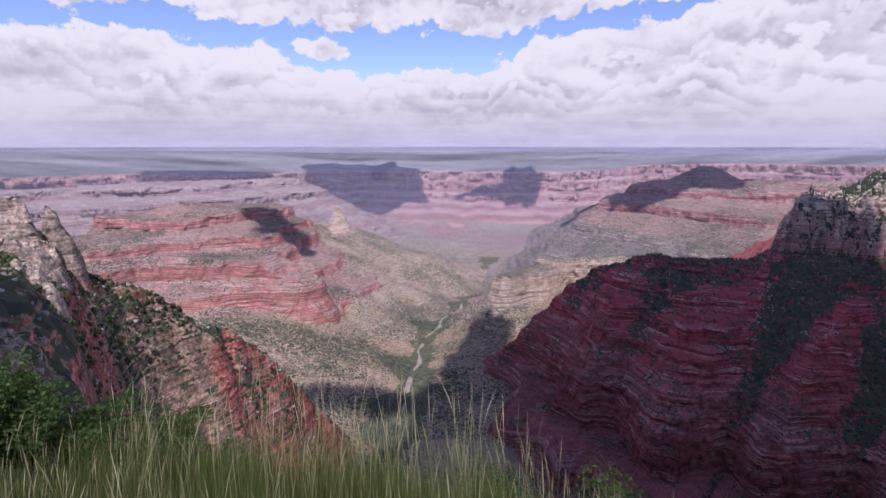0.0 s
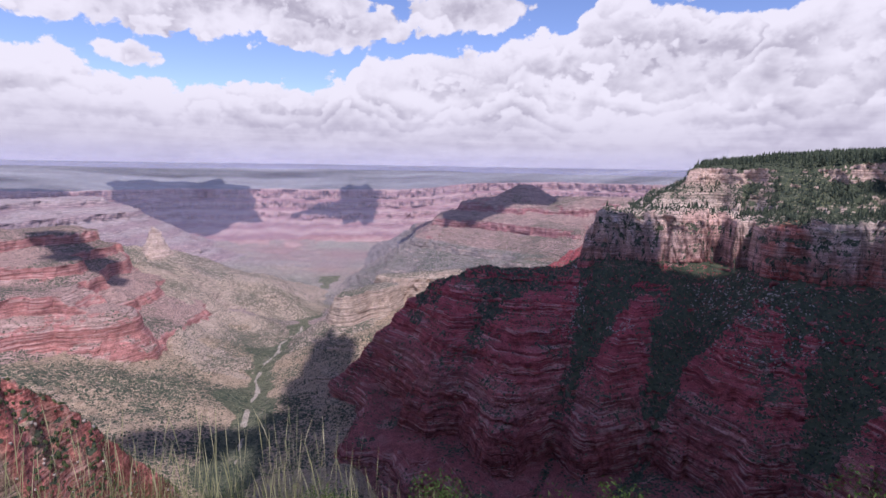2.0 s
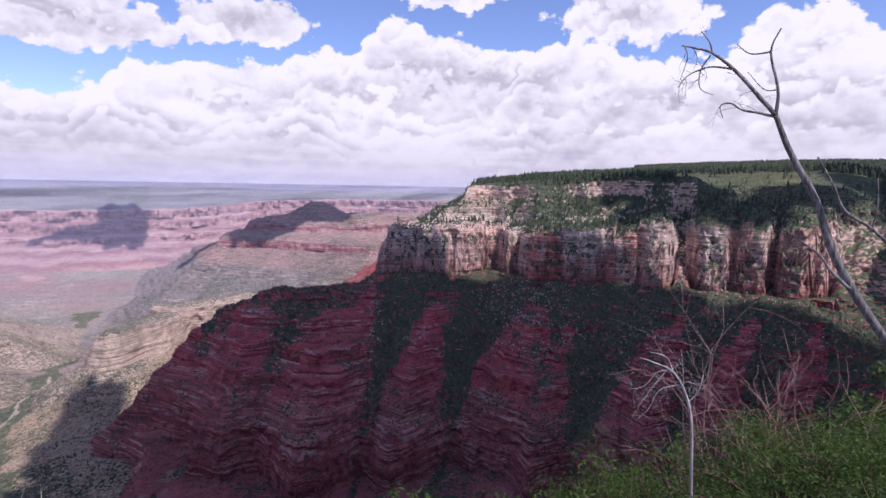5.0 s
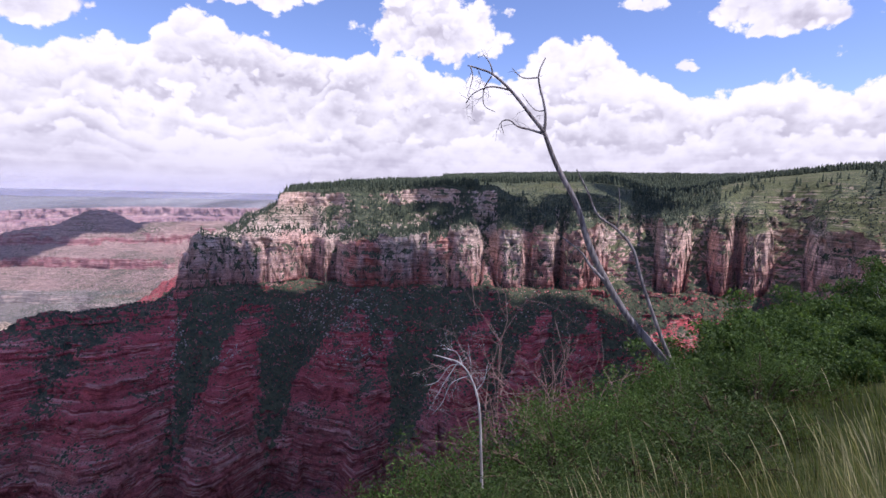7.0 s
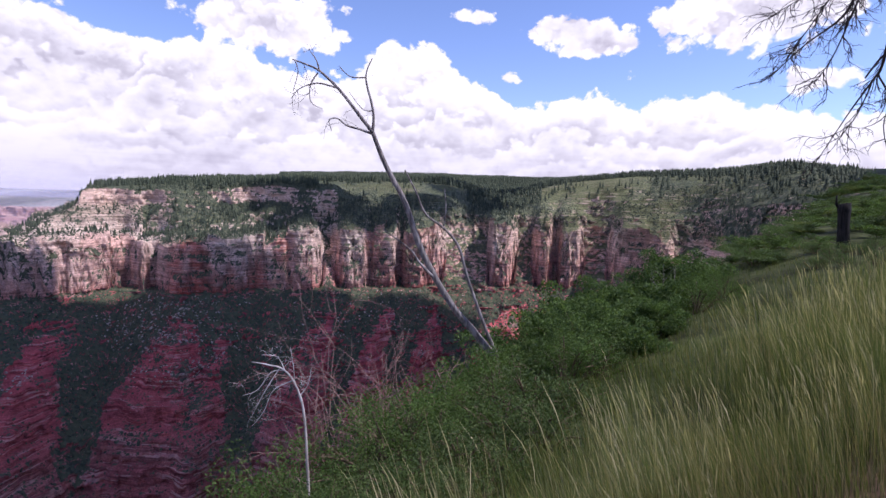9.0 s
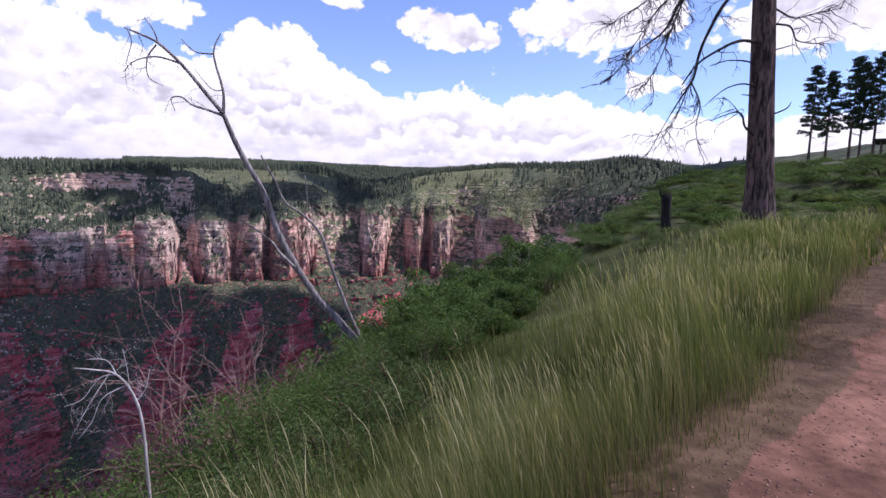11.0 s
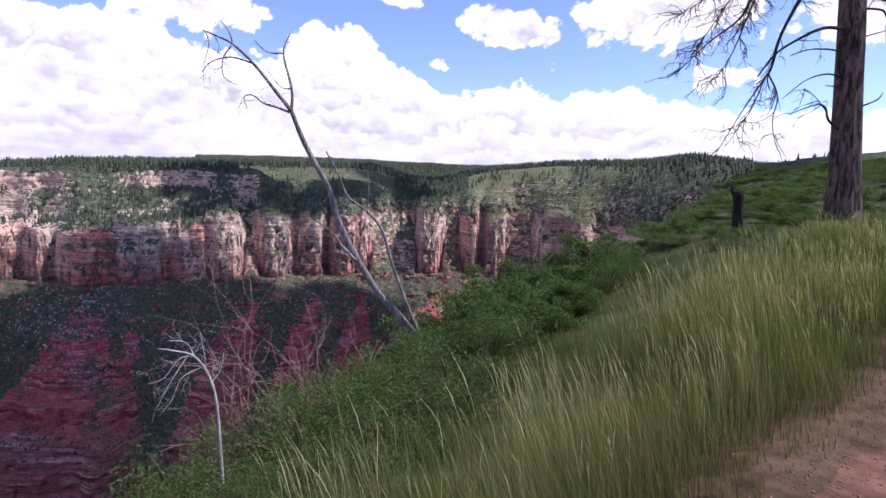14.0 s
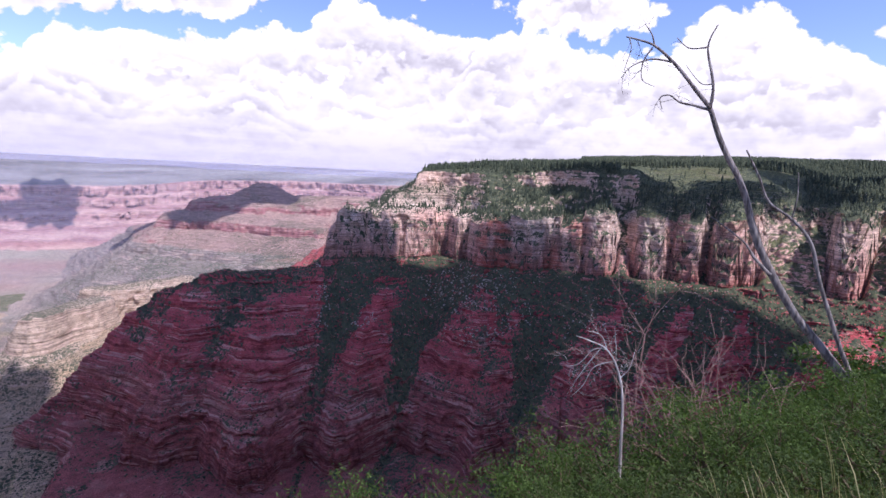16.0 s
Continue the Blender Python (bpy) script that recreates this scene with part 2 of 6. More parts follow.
def wall_land(b, r, x, y):
    """The mesa across the canyon with its cliff, the red slope under it and the spur that runs out from its tip."""
    foot = curve(b, CLIFF_FOOT)
    edge = (x - 514) * 0.707 - (y - 794) * 0.707
    out = r - foot
    s = np.where(b < 60, np.minimum(out, edge), out)
    s = s + 15 * fbm(x, y, 110, 3, 5) + 4 * (ridged(x, y, 46, 3, 8) - 0.6) * 2.2 + 3.0 * fbm(x, y, 11, 3, 51)
    cut = 0.0
    for b0, w, deep in SLOTS:
        cut = cut + deep * np.exp(-np.abs((b - b0 + 0.35 * fbm(x, y, 40, 4, 77)) / w) ** 2.4)
    plain_s = s
    s = s - cut * step(s, -30, 10) * (1 - step(s, 70, 210))
    top = curve(b, CLIFF_TOP) + (1 - step(s, 30, 100)) * (10 * fbm(x, y, 45, 3, 3) + 17 * (hash2(np.floor(b * 0.9 + 0.4 * fbm(x, y, 60, 2, 4)), b * 0, 5) - 0.5))
    tall = top + 160
    # cliff, with ledges in its upper part; the slots run up as steep wooded chutes
    whole = (1 - step(b, 103, 112)) * (1 - step(cut, 30, 75))
    f = np.clip(s / (16 + 8 * fbm(x, y, 70, 2, 6)), 0, 1)
    face = np.interp(f, [0, 0.16, 0.24, 0.36, 0.5, 0.62, 0.8, 0.88, 1], [0, 0.36, 0.40, 0.68, 0.72, 0.86, 0.89, 0.98, 1])
    gentle = np.clip(plain_s / 115, 0, 1)
    s = np.where(plain_s < 0, plain_s, np.maximum(s, np.minimum(plain_s, np.where(whole < 0.5, 13, 0.3))))
    cliff = -160 + tall * (face * whole + gentle * (1 - whole))
    band = 1 - step(b, 65, 68)
    rise = np.interp(s, [14, 85, 118, 155, 163, 171, 200, 900, 2500], [0, 8, 36, 54, 70, 84, 88, 128, 190])
    ramp_up = np.interp(s, [14, 85, 130, 171, 200, 900, 2500], [0, 12, 46, 80, 88, 128, 190])
    gap = np.maximum(step(b, 48.6, 50.2) * (1 - step(b, 52.8, 54.4)), step(b, 60.5, 62))
    rise = rise + (ramp_up - rise) * gap
    lawn = np.interp(s, [14, 60, 160, 300, 500, 900, 2500], [0, 22, 52, 88, 102, 128, 190])
    valley = 34 * np.exp(-((b - 83.5) / 4.2) ** 2) * step(s, 40, 220) * (1 - step(s, 600, 1100))
    nose = 22 * np.exp(-((b - 98) / 7.5) ** 2) * step(s, 60, 260) * (1 - step(s, 500, 900))
    right = 10 * step(b, 98, 110) * step(s, 50, 250) - 55 * step(b, 108, 122) * step(s, 60, 400)
    back = cliff + (rise * band + lawn * (1 - band)) - valley + nose + right + 3.0 * fbm(x, y, 120, 4, 21) * step(s, 10, 80)
    back = back + step(s, 30, 200) * (1 - step(s, 300, 600)) * 3.5 * (ridged(b * 14, s * 0.25, 60, 3, 12) - 0.5)
    # red slope
    d = -s
    skew = b + np.interp(b, [45, 58], [0.022, 0.014]) * np.maximum(-out, 0)
    spur = np.interp(skew + 0.5 * fbm(x, y, 70, 3, 33), [k[0] for k in SPURS], [k[1] for k in SPURS])
    grow = step(d, 5, 170)
    front = -160 - 0.60 * np.maximum(d, 0) + grow * (36 * (spur - 0.8) + 6 * (ridged(skew * 12, d * 0.10, 26, 3, 9) - 0.6) + 2.2 * fbm(x, y, 30, 4, 41))
    main = np.where(s > 0, back, front) - 5 * np.maximum(24 - b, 0)
    # the spur beyond the tip: a crest that runs down to the left
    crest = curve(b, RIDGE_TOP) + 4 * fbm(x, y, 40, 3, 61)
    c_out = out - 6 * fbm(x, y, 80, 3, 62)
    side = crest - np.where(c_out < 0, -c_out * 0.60, c_out * 0.75) + np.where(c_out < 0, step(-c_out, 5, 170), 0) * (36 * (spur - 0.8) + 6 * (ridged(skew * 12, -c_out * 0.10, 26, 3, 9) - 0.6) + 2.2 * fbm(x, y, 30, 4, 41))
    z = np.where(b < 60, np.maximum(main, side), main)
    red = z < -163
    zz = ledges(ledges(z + 3 * fbm(x, y, 150, 2, 70) + 1.5 * fbm(x, y, 24, 3, 72), 31, 0.80, 0.5), 7.5, 0.66, 0.85)
    bare = step(spur + 0.2 * fbm(x, y, 30, 3, 73), np.interp(-z, [170, 215, 300, 400], [0.95, 0.66, 0.32, 0.15]) - 0.1, np.interp(-z, [170, 215, 300, 400], [1.0, 0.74, 0.42, 0.25]))
    bare = np.where(b < 32, 1.0, bare)
    zz = z + (zz - z) * (0.18 + 0.82 * bare)
    low = -330 + 5 * fbm(x, y, 90, 2, 71)
    drop = np.where(zz < low, np.maximum(low - (low - zz) * 3.0, np.minimum(zz, low - 62)), zz)
    zz = zz + (drop - zz) * np.where(b < 30, step(-c_out, 0, 70), 1.0)
    return np.where(red, zz, z), s, spur


def butte(x, y, b0, r0, b1, r1, half, top, slope, seed, rough=30.0):
    """A ridge or butte between two places (bearing, distance), with its flat half width, top height and side slope."""
    ax, ay = r0 * math.sin(radians(b0)), r0 * math.cos(radians(b0))
    bx, by = r1 * math.sin(radians(b1)), r1 * math.cos(radians(b1))
    ux, uy = bx - ax, by - ay
    f = np.clip(((x - ax) * ux + (y - ay) * uy) / (ux * ux + uy * uy + 1e-9), 0, 1)
    d = np.hypot(x - ax - f * ux, y - ay - f * uy)
    d = d + rough * fbm(x, y, rough * 5, 4, seed) - rough * 0.9 * (ridged(x, y, rough * 3.2, 3, seed + 3) - 0.55) * step(d, half * 0.6, half * 2 + 40)
    t0, t1 = top
    return t0 + (t1 - t0) * f - slope * np.maximum(d - half, 0)


def terrace(z, knots):
    return np.interp(z, [k[0] for k in knots], [k[1] for k in knots])


def middle_land(b, r, x, y):
    """The valley with its wash, the red butte, the spire's ridge, the pale nubs, the dark butte and the plain behind."""
    wash = curve(r, [(600, -7), (833, -4.4), (930, -3.9), (1010, -2.7), (1090, -2.9), (1180, -1.9), (1260, -0.4), (1330, -0.2), (1450, 2.0), (1700, 3.0), (1960, 3.6), (2600, 8), (5000, 9)])
    off = (b - wash) * np.pi / 180 * r
    floor = -428 - 0.055 * (np.minimum(r, 2100) - 833) + np.where(off > 0, 0.27 - 0.17 * (1 - step(r, 1080, 1250)), 0.27) * np.clip(np.abs(off) - 10 - 26 * step(r, 1150, 1500), 0, 330) * (1 - 0.75 * step(r, 1500, 2300)) * (1 - step(r, 2300, 3000)) + np.clip((r - 2100) / 1400, 0, 1) * 34
    floor = floor - 90 * step(b, 6, 16) * (1 - step(r, 950, 1150))
    side = step(np.abs(off), 15, 140)
    floor = floor + (3 + 6 * side) * fbm(x, y, 160, 5, 90) - 9 * (1 - ridged(x, y, 260, 4, 91)) + 3
    floor = floor + 24 * side * (ridged(off * 0.35, r, 75, 4, 92) - 0.55) + 2.5 * side * fbm(x, y, 18, 3, 93)
    strata = [(-600, -600), (-440, -440), (-425, -425), (-412, -376), (-360, -340), (-352, -318), (-300, -292), (-294, -262), (-262, -246), (-257, -226), (-215, -205), (-211, -183), (-150, -150), (-60, -60)]
    red = butte(x, y, -31, 1600, -19, 1640, 56, (-202, -190), 1.25, 101, 22)
    red = np.maximum(red, butte(x, y, -26.8, 1570, -24.0, 1600, 14, (-150, -166), 0.55, 102, 12))
    red = np.maximum(red, butte(x, y, -18.2, 1620, -17.2, 1650, 28, (-196, -204), 1.9, 105, 12))
    red = np.maximum(red, butte(x, y, -29, 1470, -20.6, 1440, 62, (-228, -246), 1.1, 107, 24))
    red = np.maximum(red, butte(x, y, -27, 1330, -20.4, 1290, 60, (-262, -288), 1.5, 103, 24))
    red = np.maximum(red, butte(x, y, -17.2, 1650, -14.8, 1665, 14, (-228, -252), 1.9, 108, 9))
    red = np.maximum(red, butte(x, y, -20.4, 1290, -16.4, 1215, 34, (-288, -300), 1.8, 109, 14))
    red = np.maximum(red, butte(x, y, -31, 1450, -44, 1500, 60, (-236, -200), 0.8, 104, 30))
    red_z = terrace(0.5 * red + 0.5 * ledges(red + 8 * fbm(x, y, 90, 4, 106), 11, 0.7, 0.45), strata)
    ridge = butte(x, y, -15, 1900, -10.5, 1880, 8, (-252, -286), 0.40, 111, 34)
    ridge = np.maximum(ridge, butte(x, y, -10.5, 1880, 0, 2050, 10, (-286, -450), 0.33, 112, 34))
    ridge = np.maximum(ridge, butte(x, y, -12.5, 1760, -8.6, 1120, 6, (-296, -404), 0.42, 113, 40))
    spire = butte(x, y, -11.55, 1850, -11.25, 1852, 7, (-203, -214), 2.9, 114, 3)
    nub = butte(x, y, 7.4, 1290, 12, 1400, 24, (-318, -322), 0.62, 121, 20)
    nub = np.maximum(nub, butte(x, y, 12, 1500, 19, 1480, 12, (-318, -300), 0.62, 122, 24))
    nub_z = np.where(nub > -322, nub, np.where(nub > -332, -322 + (nub + 322) * 6.6, nub - 56))
    dark = butte(x, y, 26.2, 2350, 26.9, 2360, 18, (-80, -80), 0.62, 131, 12)
    dark = np.maximum(dark, butte(x, y, 20.8, 2280, 26, 2350, 18, (-156, -124), 0.7, 132, 26))
    dark = np.maximum(dark, butte(x, y, 26, 2350, 36, 2250, 40, (-140, -124), 0.55, 133, 34))
    dark = np.maximum(dark, butte(x, y, 25, 2150, 32, 1950, 30, (-205, -240), 0.44, 134, 40))
    dark = np.maximum(dark, butte(x, y, 20, 2300, 9, 2050, 10, (-180, -470), 0.34, 135, 44))
    dark = np.maximum(dark, butte(x, y, 18, 1800, 30, 1700, 20, (-360, -300), 0.45, 136, 44))
    dark_z = terrace(ledges(dark, 19, 0.68, 0.6), [(-600, -600), (-330, -330), (-318, -300), (-250, -250), (-244, -222), (-190, -190), (-184, -168), (-60, -60)])
    z = np.maximum.reduce([floor, red_z, ridge, spire, nub_z, dark_z])
    kind = np.select([z == red_z, z == ridge, z == spire, z == nub_z, z == dark_z], [1, 2, 3, 4, 5], 0)
    return z, kind, np.abs(off)


def far_land(b, r, x, y):
    """The far rim, its pale terraces and the level country behind it."""
    rim = curve(b, [(-60, 3350), (-40, 3400), (-30, 3500), (-18, 3550), (-14, 3800), (-9, 3900), (-4, 3700), (-1, 3780), (4, 3640), (10, 3700), (16, 3760), (21, 4150), (30, 4250), (40, 4250), (140, 4300)])
    rim = rim + 60 * fbm(x, y, 420, 4, 141) - 90 * (ridged(x, y, 330, 4, 142) - 0.5)
    s = r - rim
    top = curve(b, [(-60, -158), (-30, -166), (-14, -192), (13, -184), (21, -146), (30, -130), (140, -140)])
    fall = np.interp(-s, [-1e5, 0, 12, 60, 75, 150, 170, 260, 420, 800], [0, 0, -52, -72, -118, -140, -176, -215, -262, -340])
    flat = np.clip(s / (4960 - rim), 0, 1)
    z = np.where(s > 0, top + (-16 - top) * flat ** 0.8 + 1.5 * fbm(x, y, 500, 3, 143) * (1 - flat), top + fall + 6 * fbm(x, y, 90, 4, 144) * step(-s, 20, 90))
    pale = butte(x, y, -44, 2650, -24, 2900, 60, (-178, -176), 0.42, 151, 70)
    pale = np.maximum(pale, butte(x, y, -24, 2900, -17.5, 3000, 60, (-176, -186), 0.45, 152, 60))
    pale = np.maximum(pale, butte(x, y, -17.5, 3000, -13, 3100, 20, (-230, -340), 0.5, 153, 50))
    pale = terrace(ledges(pale, 24, 0.7, 0.5), [(-600, -600), (-280, -280), (-268, -248), (-215, -206), (-208, -180), (-170, -170)])
    return z, s, pale


def hill_land(b, r, x, y):
    """The grassy rim with the path on which the camera stands, and the slope that drops away from it."""
    down = x * math.sin(radians(27)) + y * math.cos(radians(27))
    along = x * math.sin(radians(117)) + y * math.cos(radians(117))
    z = 0.062 * np.where(along > 0, along, 0.35 * along)
    z = z - 0.030 * np.minimum(along, 0) ** 2 / (1 - 0.06 * np.minimum(along, 0))
    z = np.minimum(z, 12 + 0.01 * along)
    q = down + 0.35 * fbm(x, y, 9, 3, 161) * step(r, 2, 6)
    z = z + np.interp(q, [-400, -40, -3, 0.2, 1.2, 2.2, 3.2, 4.2, 6.5, 10, 40, 160, 500], [16, 6.0, 0.25, 0, -0.16, -0.50, -0.98, -1.9, -4.2, -7.8, -40, -150, -420])
    z = z + 0.07 * fbm(x, y, 2.5, 4, 162) * step(r, 1.5, 4) + 0.5 * fbm(x, y, 14, 3, 163) * step(r, 8, 25) + 3 * fbm(x, y, 60, 4, 164) * step(r, 30, 90)
    return z, q, along


def left_land(b, r, x, y):
    """The spur of our own rim: pale crags, and the red slope that runs down from them."""
    crest = curve(b, [(-70, -6), (-46, -14), (-40, -24), (-36, -40), (-32, -46), (-29.5, -56), (-26, -72), (-22.6, -84), (-19, -104), (-15.9, -130), (-13.8, -150), (-11.5, -178), (-8, -230), (0, -330), (5, -420)])
    far = curve(b, [(-70, 240), (-36, 222), (-29, 232), (-22, 256), (-14, 290), (-5, 340), (5, 420)])
    far = far + 14 * fbm(x, y, 45, 4, 171) + 8 * (ridged(x, y, 24, 3, 172) - 0.5)
    d = r - far
    z = crest + np.where(d > 0, -d * 0.9, np.maximum(d, -70) * (0.05 + 1.9 * step(b, -37, -30))) + 2.5 * fbm(x, y, 30, 4, 173) - 5 * (1 - ridged(x, y, 44, 4, 174))
    z = ledges(ledges(z + 3.2 * fbm(x, y, 16, 4, 176), 6.0, 0.75, 0.40), 2.1, 0.7, 0.55)
    crag = np.zeros(x.shape)
    for b0, r0, size, tall in ((-41.8, 205, 12, 6), (-39.8, 208, 8, 8), (-36.6, 216, 5.5, 16), (-38.3, 190, 8, 6), (-44.8, 200, 16, 6), (-38.6, 172, 5, 6), (-37.6, 200, 5, 8)):
        cx, cy = r0 * math.sin(radians(b0)), r0 * math.cos(radians(b0))
        dd = np.hypot(x - cx, y - cy) / size + 0.30 * fbm(x, y, 10, 3, 181) + 0.12 * fbm(x, y, 3, 2, 182)
        one = (1 - step(dd, 0.35, 1.1)) * (0.85 + 0.2 * fbm(x, y, 5, 3, 183))
        z, crag = z + tall * one, np.maximum(crag, one)
    return z, crag


def land(b, r):
    """Height, and what the ground is made of, at a bearing and distance: x, y, z, which land, its kind, and two measures of its own."""
    x, y = r * np.sin(np.radians(b)), r * np.cos(np.radians(b))
    parts = [np.full(x.shape, -1000.0) for _ in range(5)]
    kind, one, two = np.zeros(x.shape, int), np.zeros((5, *x.shape)), np.zeros((5, *x.shape))
    pick = r < 700
    parts[0][pick], one[0][pick], two[0][pick] = hill_land(b[pick], r[pick], x[pick], y[pick])
    pick = (r > 40) & (r < 640) & (b < 10) & (b > -80)
    parts[1][pick], one[1][pick] = left_land(b[pick], r[pick], x[pick], y[pick])
    pick = (r > 420) & (b > -12) & (b < 150) & (r < 4000) | (r > 150) & (b > 95) & (b < 150)
    parts[2][pick], one[2][pick], two[2][pick] = wall_land(b[pick], r[pick], x[pick], y[pick])
    pick = (r > 500) & (b < 75)
    parts[3][pick], kind[pick], one[3][pick] = middle_land(b[pick], r[pick], x[pick], y[pick])
    pick = (r > 1900) & (b < 75) | (r > 3000)
    fz, one[4][pick], pale = far_land(b[pick], r[pick], x[pick], y[pick])
    parts[4][pick] = np.maximum(fz, pale)
    two[4][pick] = pale > fz
    z = np.maximum.reduce(parts + [np.full(x.shape, -520.0)])
    which = np.argmax(np.stack(parts), axis=0)
    grid = np.indices(x.shape)
    return x, y, z, which, kind, one[(which, *grid)], two[(which, *grid)]


def height_at(x, y):
    b, r = np.degrees(np.arctan2(x, y)), np.hypot(x, y)
    return land(np.where(b < -100, b + 360, b), r)


# ---- materials ----
def material(name):
    m = bpy.data.materials.new(name)
    m.use_nodes = True
    return m, Nodes(m.node_tree)


def finish(n, colour, rough=0.9, bump=None, strength=0.4, distance=0.05, spec=0.2):
    b = n.add("BsdfPrincipled")
    n.put(b.inputs["Base Color"], (*colour, 1) if isinstance(colour, tuple) else colour)
    n.put(b.inputs["Roughness"], rough)
    b.inputs["Specular IOR Level"].default_value = spec
    if bump is not None:
        k = n.add("Bump")
        k.inputs["Strength"].default_value, k.inputs["Distance"].default_value = strength, distance
        n.link(bump, k.inputs["Height"])
        n.link(k.outputs[0], b.inputs["Normal"])
    n.link(b.outputs[0], n.add("OutputMaterial").inputs[0])
    return b


def thin_leaf(n, colour, through=0.4, rough=0.6):
    """A leaf or blade: partly lets the light through."""
    a, b, m = n.add("BsdfPrincipled"), n.add("BsdfTranslucent"), n.add("MixShader")
    n.link(colour, a.inputs["Base Color"])
    a.inputs["Roughness"].default_value, a.inputs["Specular IOR Level"].default_value = rough, 0.2
    n.link(n.mix(1.0, colour, (1.15, 1.2, 0.6), "MULTIPLY"), b.inputs[0])
    m.inputs[0].default_value = through
    n.link(a.outputs[0], m.inputs[1])
    n.link(b.outputs[0], m.inputs[2])
    n.link(m.outputs[0], n.add("OutputMaterial").inputs[0])


def attribute(n, name):
    a = n.add("Attribute")
    a.attribute_name = name
    return a


def place(n, sx=1.0, sy=1.0, sz=1.0):
    c, m = n.add("TexCoord"), n.add("Mapping")
    n.link(c.outputs["Object"], m.inputs[0])
    m.inputs["Scale"].default_value = (sx, sy, sz)
    return m.outputs[0]


def land_material():
    m, n = material("canyon_ground")
    rock, veg, near = attribute(n, "rock").outputs["Color"], attribute(n, "veg").outputs["Fac"], attribute(n, "near").outputs["Fac"]
    beds = n.noise(place(n, 0.012, 0.012, 0.42), 1.0, 4.0, 0.6, 0.3)
    grain = n.noise(place(n), 0.09, 8.0, 0.68)
    fine = n.noise(place(n), 6.0, 5.0, 0.65)
    lie = n.add("SeparateXYZ")
    n.link(n.add("NewGeometry").outputs["Normal"], lie.inputs[0])
    steep = n.smooth(lie.outputs[2], 0.92, 0.80)
    rubble = n.noise(place(n), 0.55, 4.0, 0.75)
    tone = n.math("MULTIPLY", n.smooth(grain, 0.3, 0.7, 0.76, 1.24), n.smooth(rubble, 0.34, 0.66, 0.66, 1.36))
    tone = n.math("MULTIPLY", tone, n.math("ADD", 1.0, n.math("MULTIPLY", steep, n.smooth(beds, 0.32, 0.68, -0.36, 0.28))))
    tone = n.math("ADD", n.math("MULTIPLY", tone, n.math("SUBTRACT", 1.0, near)), n.math("MULTIPLY", n.smooth(fine, 0.3, 0.7, 0.7, 1.3), near))
    colour = n.mix(1.0, rock, n.combine(tone, tone, tone), "MULTIPLY")
    # thin pale and dark beds, clearest where the rock stands steep
    far = n.math("SUBTRACT", 1.0, near)
    far_off = n.add("VectorMath")
    far_off.operation = "LENGTH"
    n.link(place(n), far_off.inputs[0])
    spur = n.smooth(far_off.outputs["Value"], 420.0, 340.0)
    thin_beds = n.mix(spur, n.noise(place(n, 0.010, 0.010, 0.34), 1.0, 4.0, 0.62, 0.6), n.noise(place(n, 0.07, 0.07, 1.1), 1.0, 5.0, 0.68, 1.2))
    lumps = n.math("MULTIPLY", spur, n.smooth(n.noise(place(n), 0.8, 5.0, 0.7), 0.42, 0.60, -0.35, 0.30))
    colour = n.mix(1.0, colour, n.combine(n.math("ADD", 1.0, lumps), n.math("ADD", 1.0, lumps), n.math("ADD", 1.0, lumps)), "MULTIPLY")
    broken = n.smooth(n.noise(place(n), 0.035, 4.0, 0.6), 0.38, 0.58)
    show = n.math("MULTIPLY", n.math("MULTIPLY", far, broken), n.smooth(lie.outputs[2], 0.97, 0.80, 0.25, 1.0))
    colour = n.mix(n.math("MULTIPLY", show, n.smooth(thin_beds, 0.47, 0.40, 0.0, 0.55)), colour, n.mix(1.0, colour, (0.42, 0.34, 0.36), "MULTIPLY"))
    colour = n.mix(n.math("MULTIPLY", show, n.smooth(thin_beds, 0.53, 0.57, 0.0, 0.85)), colour, n.mix(0.6, n.mix(1.0, colour, (1.5, 1.5, 1.5), "MULTIPLY"), (0.56, 0.40, 0.36)))
    # shrubs on the slopes: dots of green whose number follows the veg measure
    def dotted(across, up, most):
        vor = n.add("TexVoronoi")
        n.link(place(n, across, across, up), vor.inputs["Vector"])
        vor.inputs["Scale"].default_value = 1.0
        pick = n.add("SeparateXYZ")
        n.link(vor.outputs["Color"], pick.inputs[0])
        reach = n.math("MULTIPLY", veg, n.math("ADD", most * 0.5, n.math("MULTIPLY", pick.outputs[0], most)))
        return n.smooth(vor.outputs["Distance"], reach, n.math("MULTIPLY", reach, 0.78), 0.0, 1.0), pick.outputs[1]

    dots, tint = dotted(0.22, 0.15, 0.95)
    small, tint_small = dotted(0.52, 0.36, 0.70)
    dots = n.math("MAXIMUM", dots, small)
    leaf = n.mix(tint, (0.042, 0.057, 0.042), (0.110, 0.122, 0.080))
    leaf = n.mix(n.smooth(veg, 0.75, 1.0, 0.0, 0.6), leaf, n.mix(n.noise(place(n), 0.03, 5.0), (0.050, 0.064, 0.036), (0.11, 0.125, 0.066)))
    # low desert shrubs of the canyon floor let more of the soil show
    low = n.add("SeparateXYZ")
    n.link(place(n), low.inputs[0])
    thin = n.smooth(low.outputs[1], 800.0, 1600.0, 1.0, 0.75)
    thin = n.math("MAXIMUM", thin, n.smooth(low.outputs[2], -190.0, -150.0))
    colour = n.mix(n.math("MULTIPLY", dots, n.math("MULTIPLY", n.math("MULTIPLY", far, thin), n.smooth(veg, 0.02, 0.10))), colour, leaf)
